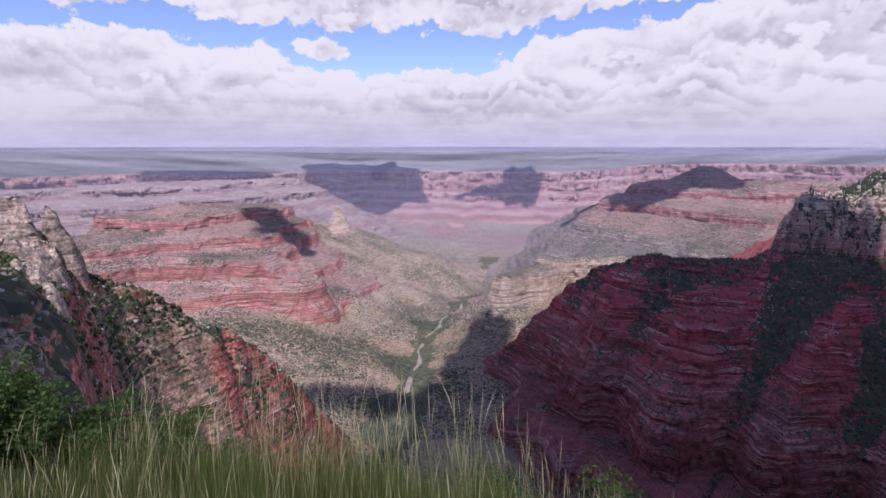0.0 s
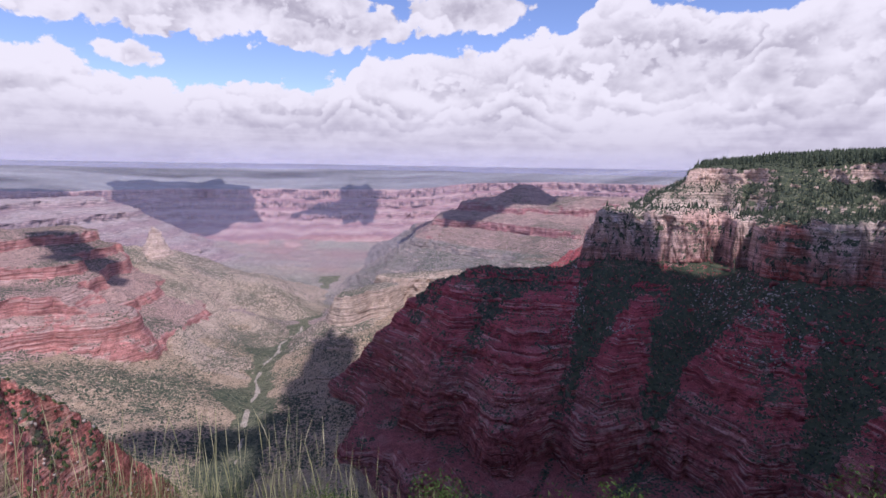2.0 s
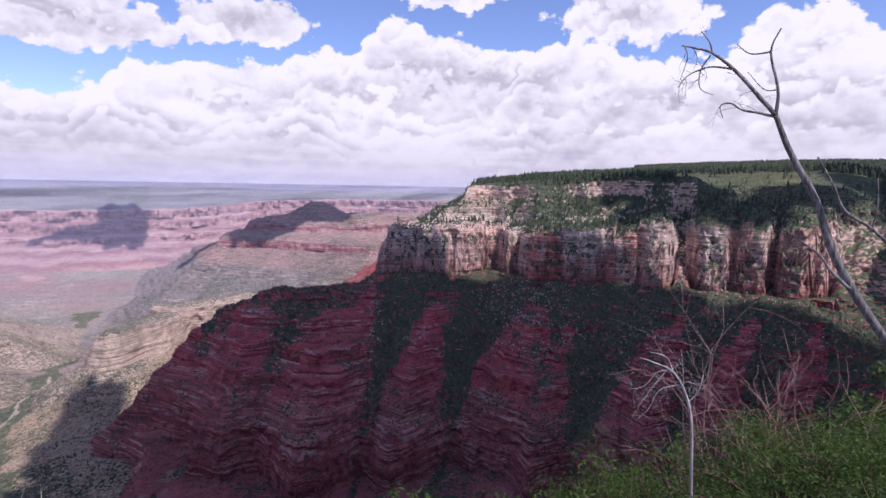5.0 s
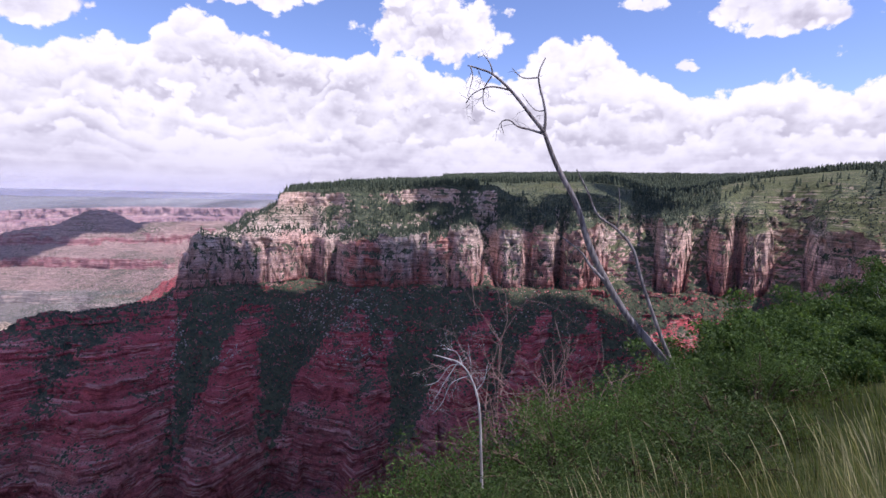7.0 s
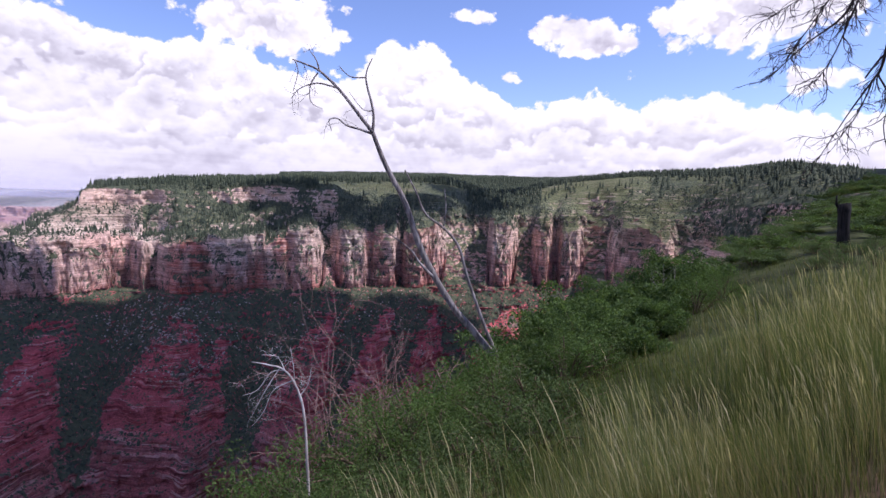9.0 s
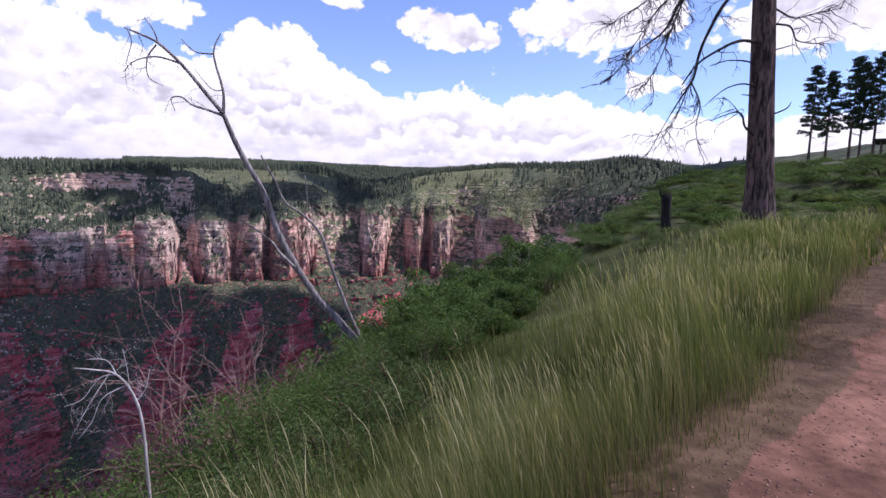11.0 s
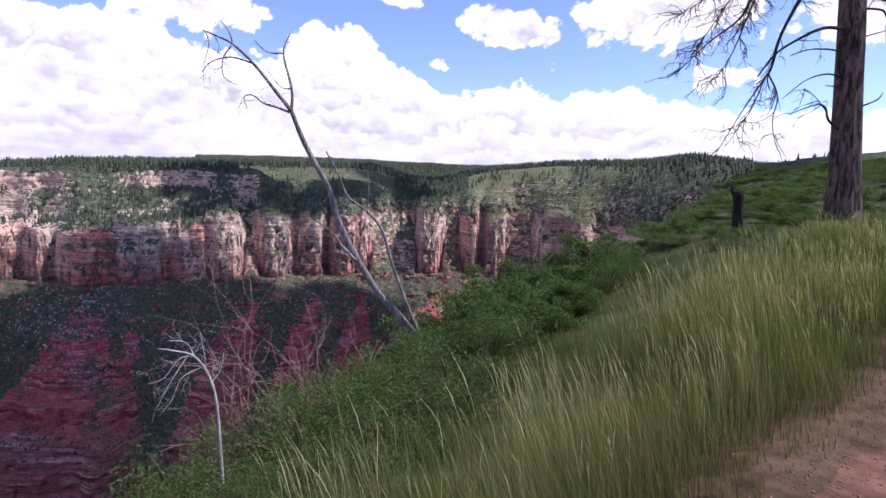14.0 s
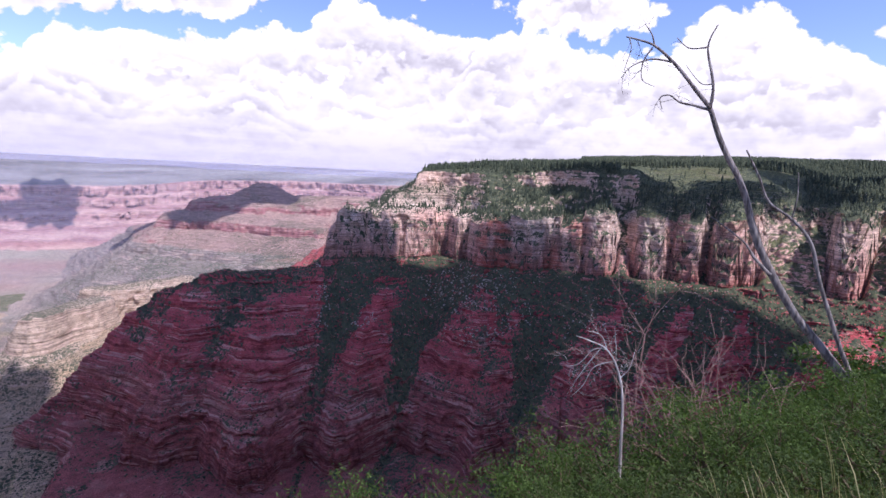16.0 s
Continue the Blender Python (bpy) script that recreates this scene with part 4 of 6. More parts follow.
def conifer_cloud(name, x, y, z, tall, rng, mat):
    """Many small conifers in one mesh: a trunk and three ragged tiers each."""
    sides = 5
    verts, faces = [], []
    turn = rng.uniform(0, 6.28, len(x))
    wide = tall * rng.uniform(0.15, 0.24, len(x))
    count = 0
    for low, high, spread in ((0.12, 0.52, 1.0), (0.36, 0.78, 0.78), (0.60, 1.0, 0.52)):
        tier = []
        for k in range(sides):
            a = turn + k * 6.283 / sides
            jag = spread * wide * rng.uniform(0.6, 1.25, len(x))
            tier.append(np.stack([x + jag * np.cos(a), y + jag * np.sin(a), z + tall * (low + rng.uniform(-0.05, 0.05, len(x)))], -1))
        tier.append(np.stack([x, y, z + tall * high], -1))
        base = count + np.arange(len(x)) * (sides + 1)
        verts.append(np.stack(tier, 1).reshape(-1, 3))
        for k in range(sides):
            faces.append(np.stack([base + k, base + (k + 1) % sides, base + sides], -1))
        count += len(x) * (sides + 1)
    return tri_mesh(name, np.concatenate(verts), np.concatenate(faces), mat)


def woods():
    b, r, x, y, z, which, kind, one, two, slope, rng = scatter(90000, 33, 122, 300, 2300, 11)
    on = (which == 2) & (one > 12)
    dense = fbm(x, y, 140, 3, 401)
    ledge = (one < 150) & (b < 68)
    rim_line = (one > 165) & (one < 300) & (b < 70)
    top = one > 300
    slopes = (b >= 66) & (one < 420)
    valley = np.exp(-((b - 82) / 5.5) ** 2) + 0.5 * step(b, 100, 107)
    keep = np.where(ledge, np.where(b < 47, 0.42, 0.88) + 0.5 * dense, np.where(rim_line, 0.50 + 0.5 * dense, np.where(slopes, 0.08 + 0.50 * valley + 0.22 * dense, np.where(top, 0.75, 0.2))))
    keep = np.where((b > 65) & (b < 77) & (one < 150), 0.60 + 0.4 * dense, keep)
    meadow = (b > 64) & (b < 80) & (one > 160) & (one < 330)
    keep = np.where(meadow, 0.03, keep)
    keep = np.where((b > 88) & (b < 98) & (one < 330), 0.05 + 0.1 * dense, keep)
    on &= (rng.uniform(0, 1, len(x)) < keep) & (slope < 1.1) & (one > 26)
    x, y, z, one = x[on], y[on], z[on], one[on]
    tall = rng.uniform(7, 15, len(x)) * np.where(one > 165, 1.35, 0.9)
    tagged(new("pine_woods", conifer_cloud("pine_woods", x, y, z, tall, rng, FAR_PINE)), "dark green conifers growing thickly over the far mesa", "trees", kind="stuff")


def scrub():
    b, r, x, y, z, which, kind, one, two, slope, rng = scatter(70000, -12, 105, 430, 1150, 12)
    talus = step(z, -210, -192) * (1 - step(z, -166, -160)) * (1 - 0.7 * step(two, 0.93, 1.0)) * (b > 33)
    gully = (1 - step(two, np.interp(-z, [180, 215, 300, 400], [0.88, 0.64, 0.3, 0.13]), np.interp(-z, [180, 215, 300, 400], [0.98, 0.74, 0.4, 0.22]))) * (z < -165)
    ledge = (one > 20) & (one < 500) & (z > -90)
    keep = np.clip(np.maximum(talus, gully * 0.9) + 0.07 + 0.12 * fbm(x, y, 40, 3, 402), 0, 1)
    keep = np.where(ledge, 0.5, keep) * (slope < 1.4) * (which == 2) * np.where((one > 0) & (one < 24), 0.12, 1.0)
    on = rng.uniform(0, 1, len(x)) < keep
    b, r, x, y, z, which, kind, one, two, slope, rng2 = (v[on] if isinstance(v, np.ndarray) else v for v in (b, r, x, y, z, which, kind, one, two, slope, rng))
    clumps("scrub", x, y, z, rng.uniform(0.9, 2.4, len(x)), rng, FAR_SHRUB, "dark green shrubs dotted over the red canyon slopes")
    b, r, x, y, z, which, kind, one, two, slope, rng = scatter(30000, -46, 0, 150, 330, 13)
    on = (which == 1) & (one < 0.1) & (slope < 3.5) & (rng.uniform(0, 1, len(x)) < 0.34 + 0.5 * fbm(x, y, 22, 4, 212) + 0.22 * step(-b, 20, 32))
    clumps("scrub", x[on], y[on], z[on], rng.uniform(0.35, 1.25, on.sum()), rng, NEAR_SHRUB, "olive green shrubs dotted over the near red spur")


def clumps(name, x, y, z, size, rng, mat, label):
    """Many small rounded shrubs in one mesh."""
    ring = 5
    pts = [np.stack([x, y, z + size * rng.uniform(0.8, 1.3, len(x))], -1)]
    turn = rng.uniform(0, 6.28, len(x))
    for level, wide in ((0.55, 1.0), (-0.2, 0.8)):
        for k in range(ring):
            a = turn + k * 6.283 / ring + level
            w = size * wide * rng.uniform(0.55, 0.95, len(x))
            pts.append(np.stack([x + w * np.cos(a), y + w * np.sin(a), z + size * level * rng.uniform(0.7, 1.2, len(x))], -1))
    verts = np.stack(pts, 1)
    per = verts.shape[1]
    base = np.arange(len(x)) * per
    faces = []
    for k in range(ring):
        j = (k + 1) % ring
        faces.append(np.stack([base, base + 1 + k, base + 1 + j], -1))
        faces.append(np.stack([base + 1 + k, base + 1 + ring + k, base + 1 + j], -1))
        faces.append(np.stack([base + 1 + j, base + 1 + ring + k, base + 1 + ring + j], -1))
    tagged(new(name, tri_mesh(name, verts.reshape(-1, 3), np.concatenate(faces), mat)), label, "shrubs", kind="stuff")


PALE_STONE = plain("pale_boulder", (0.44, 0.37, 0.33), 0.9, 0.15, 0.3, 0.4, 0.5, 0.3)


def boulders():
    b, r, x, y, z, which, kind, one, two, slope, rng = scatter(30000, 32, 80, 650, 960, 14)
    patch = fbm(x, y, 55, 3, 404)
    on = (which == 2) & (z < -164) & (z > -255) & (patch > 0.22) & (rng.uniform(0, 1, len(x)) < 0.15 * np.interp(b, [33, 52, 60, 80], [1.5, 1.2, 0.6, 0.4]))
    b2, r2, x2, y2, z2, w2, k2, o2, t2, s2, _ = scatter(16000, -46, -8, 70, 330, 15)
    on2 = (w2 == 1) & (rng.uniform(0, 1, len(x2)) < 0.09)
    x, y, z = np.concatenate([x[on], x2[on2]]), np.concatenate([y[on], y2[on2]]), np.concatenate([z[on], z2[on2]])
    size = np.concatenate([rng.uniform(0.5, 1.2, on.sum()) ** 2 + 0.35, rng.uniform(0.2, 0.95, on2.sum())])
    corner = np.array([(-1, -1, -1), (1, -1, -1), (1, 1, -1), (-1, 1, -1), (-1, -1, 1), (1, -1, 1), (1, 1, 1), (-1, 1, 1)], float) * 0.7
    verts = np.stack([x, y, z], -1)[:, None] + size[:, None, None] * (corner[None] + rng.uniform(-0.4, 0.4, (len(x), 8, 3)))
    quads = np.array([(0, 3, 2, 1), (4, 5, 6, 7), (0, 1, 5, 4), (1, 2, 6, 5), (2, 3, 7, 6), (3, 0, 4, 7)])
    faces = (np.arange(len(x)) * 8)[:, None, None] + quads[None]
    tagged(new("boulders", tri_mesh("boulders", verts.reshape(-1, 3), faces.reshape(-1, 4), PALE_STONE)), "pale fallen blocks lying on the red slopes", "boulders", kind="stuff")


woods()
scrub()
boulders()


# ---- plants and dead wood on our rim ----
def part(name, me, parent, label=""):
    """Links a mesh as one part under a thing."""
    ob = new(name, me)
    ob.parent = parent
    if label:
        tagged(ob, label)
    return ob


def thing(name, at, label, category, group=""):
    ob = new(name)
    ob.empty_display_size = 0.1
    ob.location = at
    return tagged(ob, label, category, group)


def ground_z(x, y):
    return float(height_at(np.array([float(x)]), np.array([float(y)]))[2][0])


def spot(b, r):
    x, y = r * math.sin(radians(b)), r * math.cos(radians(b))
    return Vector((x, y, ground_z(x, y)))


def bark_material(name, dark, light, up=0.18, scale=9.0, bump=0.8, distance=0.03):
    m, n = material(name)
    ridges = n.noise(place(n, 1, 1, up), scale, 5.0, 0.62, 0.6)
    patches = n.noise(place(n), 1.3, 4.0, 0.6)
    colour = n.mix(n.smooth(ridges, 0.36, 0.64), dark, light)
    colour = n.mix(n.smooth(patches, 0.45, 0.7, 0.0, 0.55), colour, tuple(c * 0.45 for c in light))
    finish(n, colour, 0.9, ridges, bump, distance, 0.12)
    return m


GREY_WOOD = bark_material("weathered_wood", (0.11, 0.095, 0.095), (0.34, 0.31, 0.305), 0.12, 30.0, 0.5, 0.004)
WHITE_WOOD = bark_material("bleached_wood", (0.30, 0.27, 0.26), (0.58, 0.54, 0.53), 0.2, 30.0, 0.4, 0.003)
PINE_BARK = bark_material("old_pine_bark", (0.020, 0.016, 0.016), (0.165, 0.115, 0.105), 0.22, 9.0, 1.0, 0.05)
DARK_TWIG = bark_material("dark_branch", (0.018, 0.015, 0.015), (0.065, 0.052, 0.05), 0.3, 20.0, 0.4, 0.004)
CHAR = bark_material("charred_wood", (0.006, 0.006, 0.006), (0.03, 0.028, 0.028), 0.2, 14.0, 0.9, 0.02)
RED_TWIG = bark_material("reddish_twig", (0.16, 0.09, 0.085), (0.34, 0.22, 0.20), 0.3, 20.0, 0.3, 0.002)
GREEN_STEM = bark_material("shrub_stem", (0.06, 0.045, 0.03), (0.16, 0.12, 0.08), 0.3, 20.0, 0.3, 0.003)


def smooth_line(points, steps=5):
    """A line through the points, with rounded turns."""
    pts = [Vector(p) for p in points]
    if len(pts) < 3:
        return [pts[0].lerp(pts[-1], k / steps) for k in range(steps + 1)]
    out = []
    for i in range(len(pts) - 1):
        p0, p1, p2, p3 = pts[max(i - 1, 0)], pts[i], pts[i + 1], pts[min(i + 2, len(pts) - 1)]
        for k in range(steps):
            t = k / steps
            out.append(0.5 * ((2 * p1) + (p2 - p0) * t + (2 * p0 - 5 * p1 + 4 * p2 - p3) * t * t + (3 * p1 - p0 - 3 * p2 + p3) * t ** 3))
    return out + [pts[-1]]


class Wood:
    """Collects tapering round limbs into one mesh."""

    def __init__(self, seed=0):
        self.verts, self.faces, self.rng = [], [], random.Random(seed)

    def limb(self, line, r0, r1, sides=6, knobs=0.12, closed=True):
        line = [Vector(p) for p in line]
        start = len(self.verts)
        side = None
        for i, p in enumerate(line):
            way = (line[min(i + 1, len(line) - 1)] - line[max(i - 1, 0)]).normalized()
            if side is None:
                side = way.orthogonal().normalized()
            side = (side - way * side.dot(way)).normalized()
            other = way.cross(side)
            f = i / max(len(line) - 1, 1)
            rad = r0 + (r1 - r0) * f
            for k in range(sides):
                a = 6.28318 * k / sides
                w = rad * (1 + self.rng.uniform(-knobs, knobs))
                self.verts.append(p + side * math.cos(a) * w + other * math.sin(a) * w)
        for i in range(len(line) - 1):
            for k in range(sides):
                a, b = start + i * sides + k, start + i * sides + (k + 1) % sides
                self.faces.append((a, b, b + sides, a + sides))
        if closed:
            self.faces.append(tuple(start + (len(line) - 1) * sides + k for k in range(sides)))
            self.faces.append(tuple(start + sides - 1 - k for k in range(sides)))

    def twigs(self, line, count, length, rad, droop=0.0, depth=2, spread=1.0):
        """Thin forking shoots along a limb."""
        rng = self.rng
        for _ in range(count):
            f = rng.uniform(0.15, 1.0)
            i = min(int(f * (len(line) - 1)), len(line) - 2)
            p = Vector(line[i]).lerp(Vector(line[i + 1]), rng.random())
            along = (Vector(line[i + 1]) - Vector(line[i])).normalized()
            way = (along * 0.6 + Vector((rng.uniform(-1, 1), rng.uniform(-1, 1), rng.uniform(-0.8, 0.8))) * spread).normalized()
            self.shoot(p, way, length * rng.uniform(0.5, 1.2), rad, droop, depth)

    def shoot(self, p, way, length, rad, droop, depth):
        rng = self.rng
        line = [p]
        n = 5
        for k in range(n):
            way = (way + Vector((rng.uniform(-1, 1), rng.uniform(-1, 1), rng.uniform(-1, 1))) * 0.42 + Vector((0, 0, -droop))).normalized()
            line.append(line[-1] + way * length / n)
        self.limb(line, rad, rad * 0.35, 3, 0.0, False)
        if depth > 0:
            for _ in range(rng.randint(1, 3)):
                i = rng.randint(1, n - 1)
                side = (way + Vector((rng.uniform(-1, 1), rng.uniform(-1, 1), rng.uniform(-1, 1))) * 0.9).normalized()
                self.shoot(line[i], side, length * rng.uniform(0.35, 0.65), rad * 0.65, droop, depth - 1)

    def mesh(self, name, mat, origin=(0, 0, 0)):
        o = Vector(origin)
        return raw_mesh(name, [tuple(v - o) for v in self.verts], self.faces, mat, True)


def limb_part(name, points, r0, r1, mat, root, sides=8, seed=0, steps=5, knobs=0.10, label=""):
    w = Wood(seed)
    line = smooth_line(points, steps)
    w.limb(line, r0, r1, sides, knobs)
    part(name, w.mesh(name, mat, root.location), root, label)
    return line


# the grey dead tree that leans out over the drop
lean = thing("dead_tree", (7.88, 0.6, -1.15), "bare grey dead tree leaning out over the canyon edge", "dead tree")
trunk_line = limb_part("trunk", [(8.0, 0.48, -1.35), (7.88, 0.6, -1.09), (7.7, 1.16, -0.38), (7.51, 1.55, 0.13), (7.3, 1.91, 0.83), (7.13, 2.11, 1.48), (6.93, 2.34, 1.98), (6.77, 2.46, 2.37)], 0.060, 0.027, GREY_WOOD, lean, 10, 1)
second = limb_part("second_stem", [(7.80, 0.80, -0.8), (7.66, 1.03, -0.28), (7.55, 1.3, 0.45), (7.45, 1.43, 0.91), (7.34, 1.63, 1.17), (7.21, 1.85, 1.35), (7.11, 1.96, 1.63), (6.99, 2.09, 1.92)], 0.028, 0.009, GREY_WOOD, lean, 8, 2)
fine = Wood(3)
limbs = [
    ([(6.77, 2.46, 2.37), (6.69, 2.66, 2.63), (6.61, 2.87, 2.89), (6.51, 3.07, 3.08), (6.44, 3.23, 3.15), (6.37, 3.36, 3.19)], 0.026, 0.007),
    ([(6.77, 2.46, 2.37), (6.77, 2.46, 2.64), (6.73, 2.55, 3.04), (6.76, 2.48, 3.28)], 0.020, 0.006),
    ([(6.73, 2.55, 3.04), (6.66, 2.73, 3.04), (6.61, 2.86, 3.16)], 0.010, 0.004),
    ([(6.51, 3.07, 3.08), (6.5, 3.11, 3.21), (6.46, 3.19, 3.33)], 0.011, 0.004),
    ([(6.51, 3.09, 3.06), (6.47, 3.17, 2.9), (6.47, 3.16, 2.7), (6.53, 3.03, 2.62)], 0.010, 0.003),
    ([(6.61, 2.87, 2.89), (6.5, 3.09, 2.93), (6.41, 3.28, 2.85), (6.36, 3.37, 2.72)], 0.012, 0.003),
    ([(6.38, 3.33, 3.18), (6.4, 3.3, 3.05), (6.37, 3.35, 2.81)], 0.008, 0.003),
    ([(6.77, 2.46, 2.35), (6.71, 2.61, 2.4), (6.65, 2.76, 2.44), (6.6, 2.87, 2.52), (6.56, 2.96, 2.49), (6.58, 2.93, 2.36)], 0.016, 0.004),
    ([(6.77, 2.46, 2.64), (6.72, 2.58, 2.65), (6.66, 2.74, 2.85)], 0.008, 0.003),
    ([(7.29, 1.75, 0.5), (7.25, 1.93, 0.69), (7.21, 2.06, 0.87), (7.1, 2.41, 1.13)], 0.022, 0.006),
    ([(7.34, 1.63, 1.17), (7.32, 1.60, 1.42), (7.29, 1.62, 1.70)], 0.010, 0.004),
]
for k, (pts, r0, r1) in enumerate(limbs):
    line = limb_part("branch", pts, r0, r1, GREY_WOOD, lean, 6, 10 + k)
    if k in (0, 4, 5, 6, 7):
        fine.twigs(line, 4, 0.28, 0.0035, 0.08, 1)
    elif k in (1, 2, 3):
        fine.twigs(line, 2, 0.16, 0.003, 0.0, 1)
tagged(part("twig_tangle", fine.mesh("twig_tangle", GREY_WOOD, lean.location), lean), kind="stuff")

# the small bleached sapling
sap = thing("dead_sapling", (3.7, 1.76, -0.5), "small bleached white dead sapling with tangled bare twigs", "dead tree")
fine = Wood(5)
limb_part("trunk", [(3.71, 1.75, -0.62), (3.7, 1.76, -0.37), (3.69, 1.78, -0.01), (3.67, 1.82, 0.19), (3.63, 1.9, 0.34), (3.57, 2.01, 0.39), (3.53, 2.09, 0.41)], 0.0115, 0.0030, WHITE_WOOD, sap, 8, 21)
for k, pts in enumerate((
    [(3.68, 1.80, 0.10), (3.665, 1.84, 0.24), (3.66, 1.85, 0.36), (3.65, 1.87, 0.50)],
    [(3.63, 1.9, 0.34), (3.59, 1.98, 0.33), (3.55, 2.06, 0.21), (3.5, 2.14, 0.18)],
    [(3.68, 1.81, 0.15), (3.7, 1.76, 0.23), (3.71, 1.74, 0.35)],
    [(3.62, 1.93, 0.36), (3.57, 2.01, 0.21), (3.54, 2.08, 0.06)],
    [(3.66, 1.86, 0.26), (3.60, 1.97, 0.20), (3.58, 2.03, 0.05), (3.55, 2.10, -0.05)],
    [(3.63, 1.9, 0.34), (3.60, 1.94, 0.44), (3.55, 2.03, 0.46)],
)):
    line = limb_part("branch", pts, 0.0038, 0.0015, WHITE_WOOD, sap, 6, 30 + k)
    fine.twigs(line, 6, 0.17, 0.0010, 0.03, 2)
tagged(part("twig_tangle", fine.mesh("twig_tangle", WHITE_WOOD, sap.location), sap), kind="stuff")

# the tall dead pine by the path
pine = thing("dead_pine", (16.13, -10.03, 1.2), "tall dead pine with flaking grey-brown bark and drooping bare branches", "dead tree")
w = Wood(7)
axis = [Vector((16.10, -10.06, 0.9)).lerp(Vector((16.52, -9.45, 12.6)), k / 26) for k in range(27)]
start = len(w.verts)
sides = 28
for i, p in enumerate(axis):
    f = i / 26
    rad = 0.375 - 0.13 * f + 0.16 * math.exp(-f * 26 / 1.3)
    for k in range(sides):
        a = 6.28318 * k / sides
        rid = 1 + 0.05 * math.sin(a * 9 + 0.7 * math.sin(f * 9)) + 0.05 * noise.fractal(Vector((math.cos(a) * 2.4, math.sin(a) * 2.4, f * 5)), 0.8, 2, 3)
        w.verts.append(p + Vector((math.cos(a), math.sin(a), 0)) * rad * rid)
for i in range(26):
    for k in range(sides):
        a, b = i * sides + k, i * sides + (k + 1) % sides
        w.faces.append((a, b, b + sides, a + sides))
w.faces.append(tuple(26 * sides + k for k in range(sides)))
part("trunk", w.mesh("trunk", PINE_BARK, pine.location), pine, "thick trunk of cracked bark")
fine = Wood(8)
pine_limbs = [
    ([(16.3, -9.75, 6.35), (15.75, -8.75, 6.22), (15.67, -8.0, 5.85), (15.75, -7.55, 5.5), (15.93, -7.25, 4.95)], 0.05, 0.020, 2),
    ([(16.35, -9.65, 8.2), (16.1, -8.5, 7.5), (16.2, -7.9, 6.2), (16.25, -7.75, 5.3), (16.32, -7.6, 4.95), (16.49, -7.22, 4.16), (16.71, -6.7, 2.96)], 0.06, 0.008, 12),
    ([(16.3, -7.72, 5.1), (16.15, -7.95, 4.48), (16.18, -7.9, 3.81), (16.12, -8.02, 3.14)], 0.026, 0.007, 8),
    ([(16.32, -7.62, 5.0), (16.36, -7.5, 4.5), (16.5, -7.3, 3.9), (16.7, -6.95, 3.6)], 0.022, 0.007, 7),
    ([(16.4, -9.6, 9.2), (15.9, -8.0, 8.6), (15.55, -6.87, 7.2), (15.7, -6.51, 6.4), (15.97, -5.83, 5.81), (16.21, -5.13, 5.02)], 0.06, 0.008, 22),
    ([(15.6, -7.0, 7.4), (15.75, -6.75, 6.5), (15.85, -6.5, 5.6), (16.0, -6.2, 4.9)], 0.03, 0.006, 14),
    ([(15.8, -7.6, 8.2), (15.6, -6.6, 7.7), (15.7, -5.7, 7.0), (15.9, -4.9, 6.5)], 0.035, 0.006, 18),
    ([(15.7, -7.2, 7.8), (15.6, -6.3, 7.0), (15.8, -5.9, 6.3), (15.9, -5.5, 5.6)], 0.03, 0.006, 18),
    ([(16.25, -9.9, 6.9), (15.95, -10.3, 6.75), (15.84, -10.49, 6.33), (15.53, -10.95, 6.18)], 0.035, 0.010, 6),
    ([(16.25, -9.9, 7.4), (15.95, -10.35, 7.0), (15.73, -10.66, 7.01), (15.27, -11.31, 7.1)], 0.03, 0.008, 8),
    ([(16.2, -9.6, 5.7), (16.08, -9.15, 5.76), (16.3, -8.7, 5.80), (16.51, -8.34, 5.68)], 0.028, 0.012, 0),
    ([(16.2, -9.7, 5.0), (16.05, -9.19, 5.1), (16.3, -8.75, 4.98), (16.54, -8.29, 4.5)], 0.030, 0.010, 0),
    ([(16.1, -9.8, 3.5), (16.0, -9.29, 3.85), (16.05, -9.2, 4.19), (16.17, -8.99, 4.28), (16.45, -8.46, 4.05)], 0.040, 0.010, 2),
    ([(16.04, -9.22, 4.1), (16.15, -8.95, 4.5), (16.32, -8.7, 4.75)], 0.016, 0.006, 2),
    ([(16.15, -9.75, 4.8), (16.05, -9.3, 4.78), (16.1, -9.15, 4.8)], 0.020, 0.012, 0),
    ([(16.2, -10.0, 4.2), (15.92, -10.4, 4.4), (15.85, -10.5, 4.6)], 0.028, 0.008, 0),
    ([(16.3, -9.9, 6.1), (15.98, -10.3, 6.2), (15.85, -10.5, 6.25)], 0.022, 0.008, 0),
    ([(16.45, -9.5, 9.6), (16.9, -8.0, 9.4), (16.7, -7.2, 8.6), (16.6, -6.9, 7.6)], 0.05, 0.008, 16),
    ([(16.45, -9.5, 10.4), (15.8, -10.8, 10.0), (15.4, -11.6, 9.2), (15.3, -11.9, 8.3)], 0.05, 0.008, 14),
    ([(16.48, -9.5, 11.2), (17.4, -10.4, 11.0), (18.2, -10.9, 10.3)], 0.045, 0.008, 12),
]
for k, (pts, r0, r1, count) in enumerate(pine_limbs):
    line = limb_part("branch", pts, r0, r1, DARK_TWIG, pine, 7, 50 + k, 6, 0.14)
    fine.twigs(line, int(count * 1.6), 0.85, 0.014, 0.10, 2, 0.8)
tagged(part("twig_tangle", fine.mesh("twig_tangle", DARK_TWIG, pine.location), pine), kind="stuff")

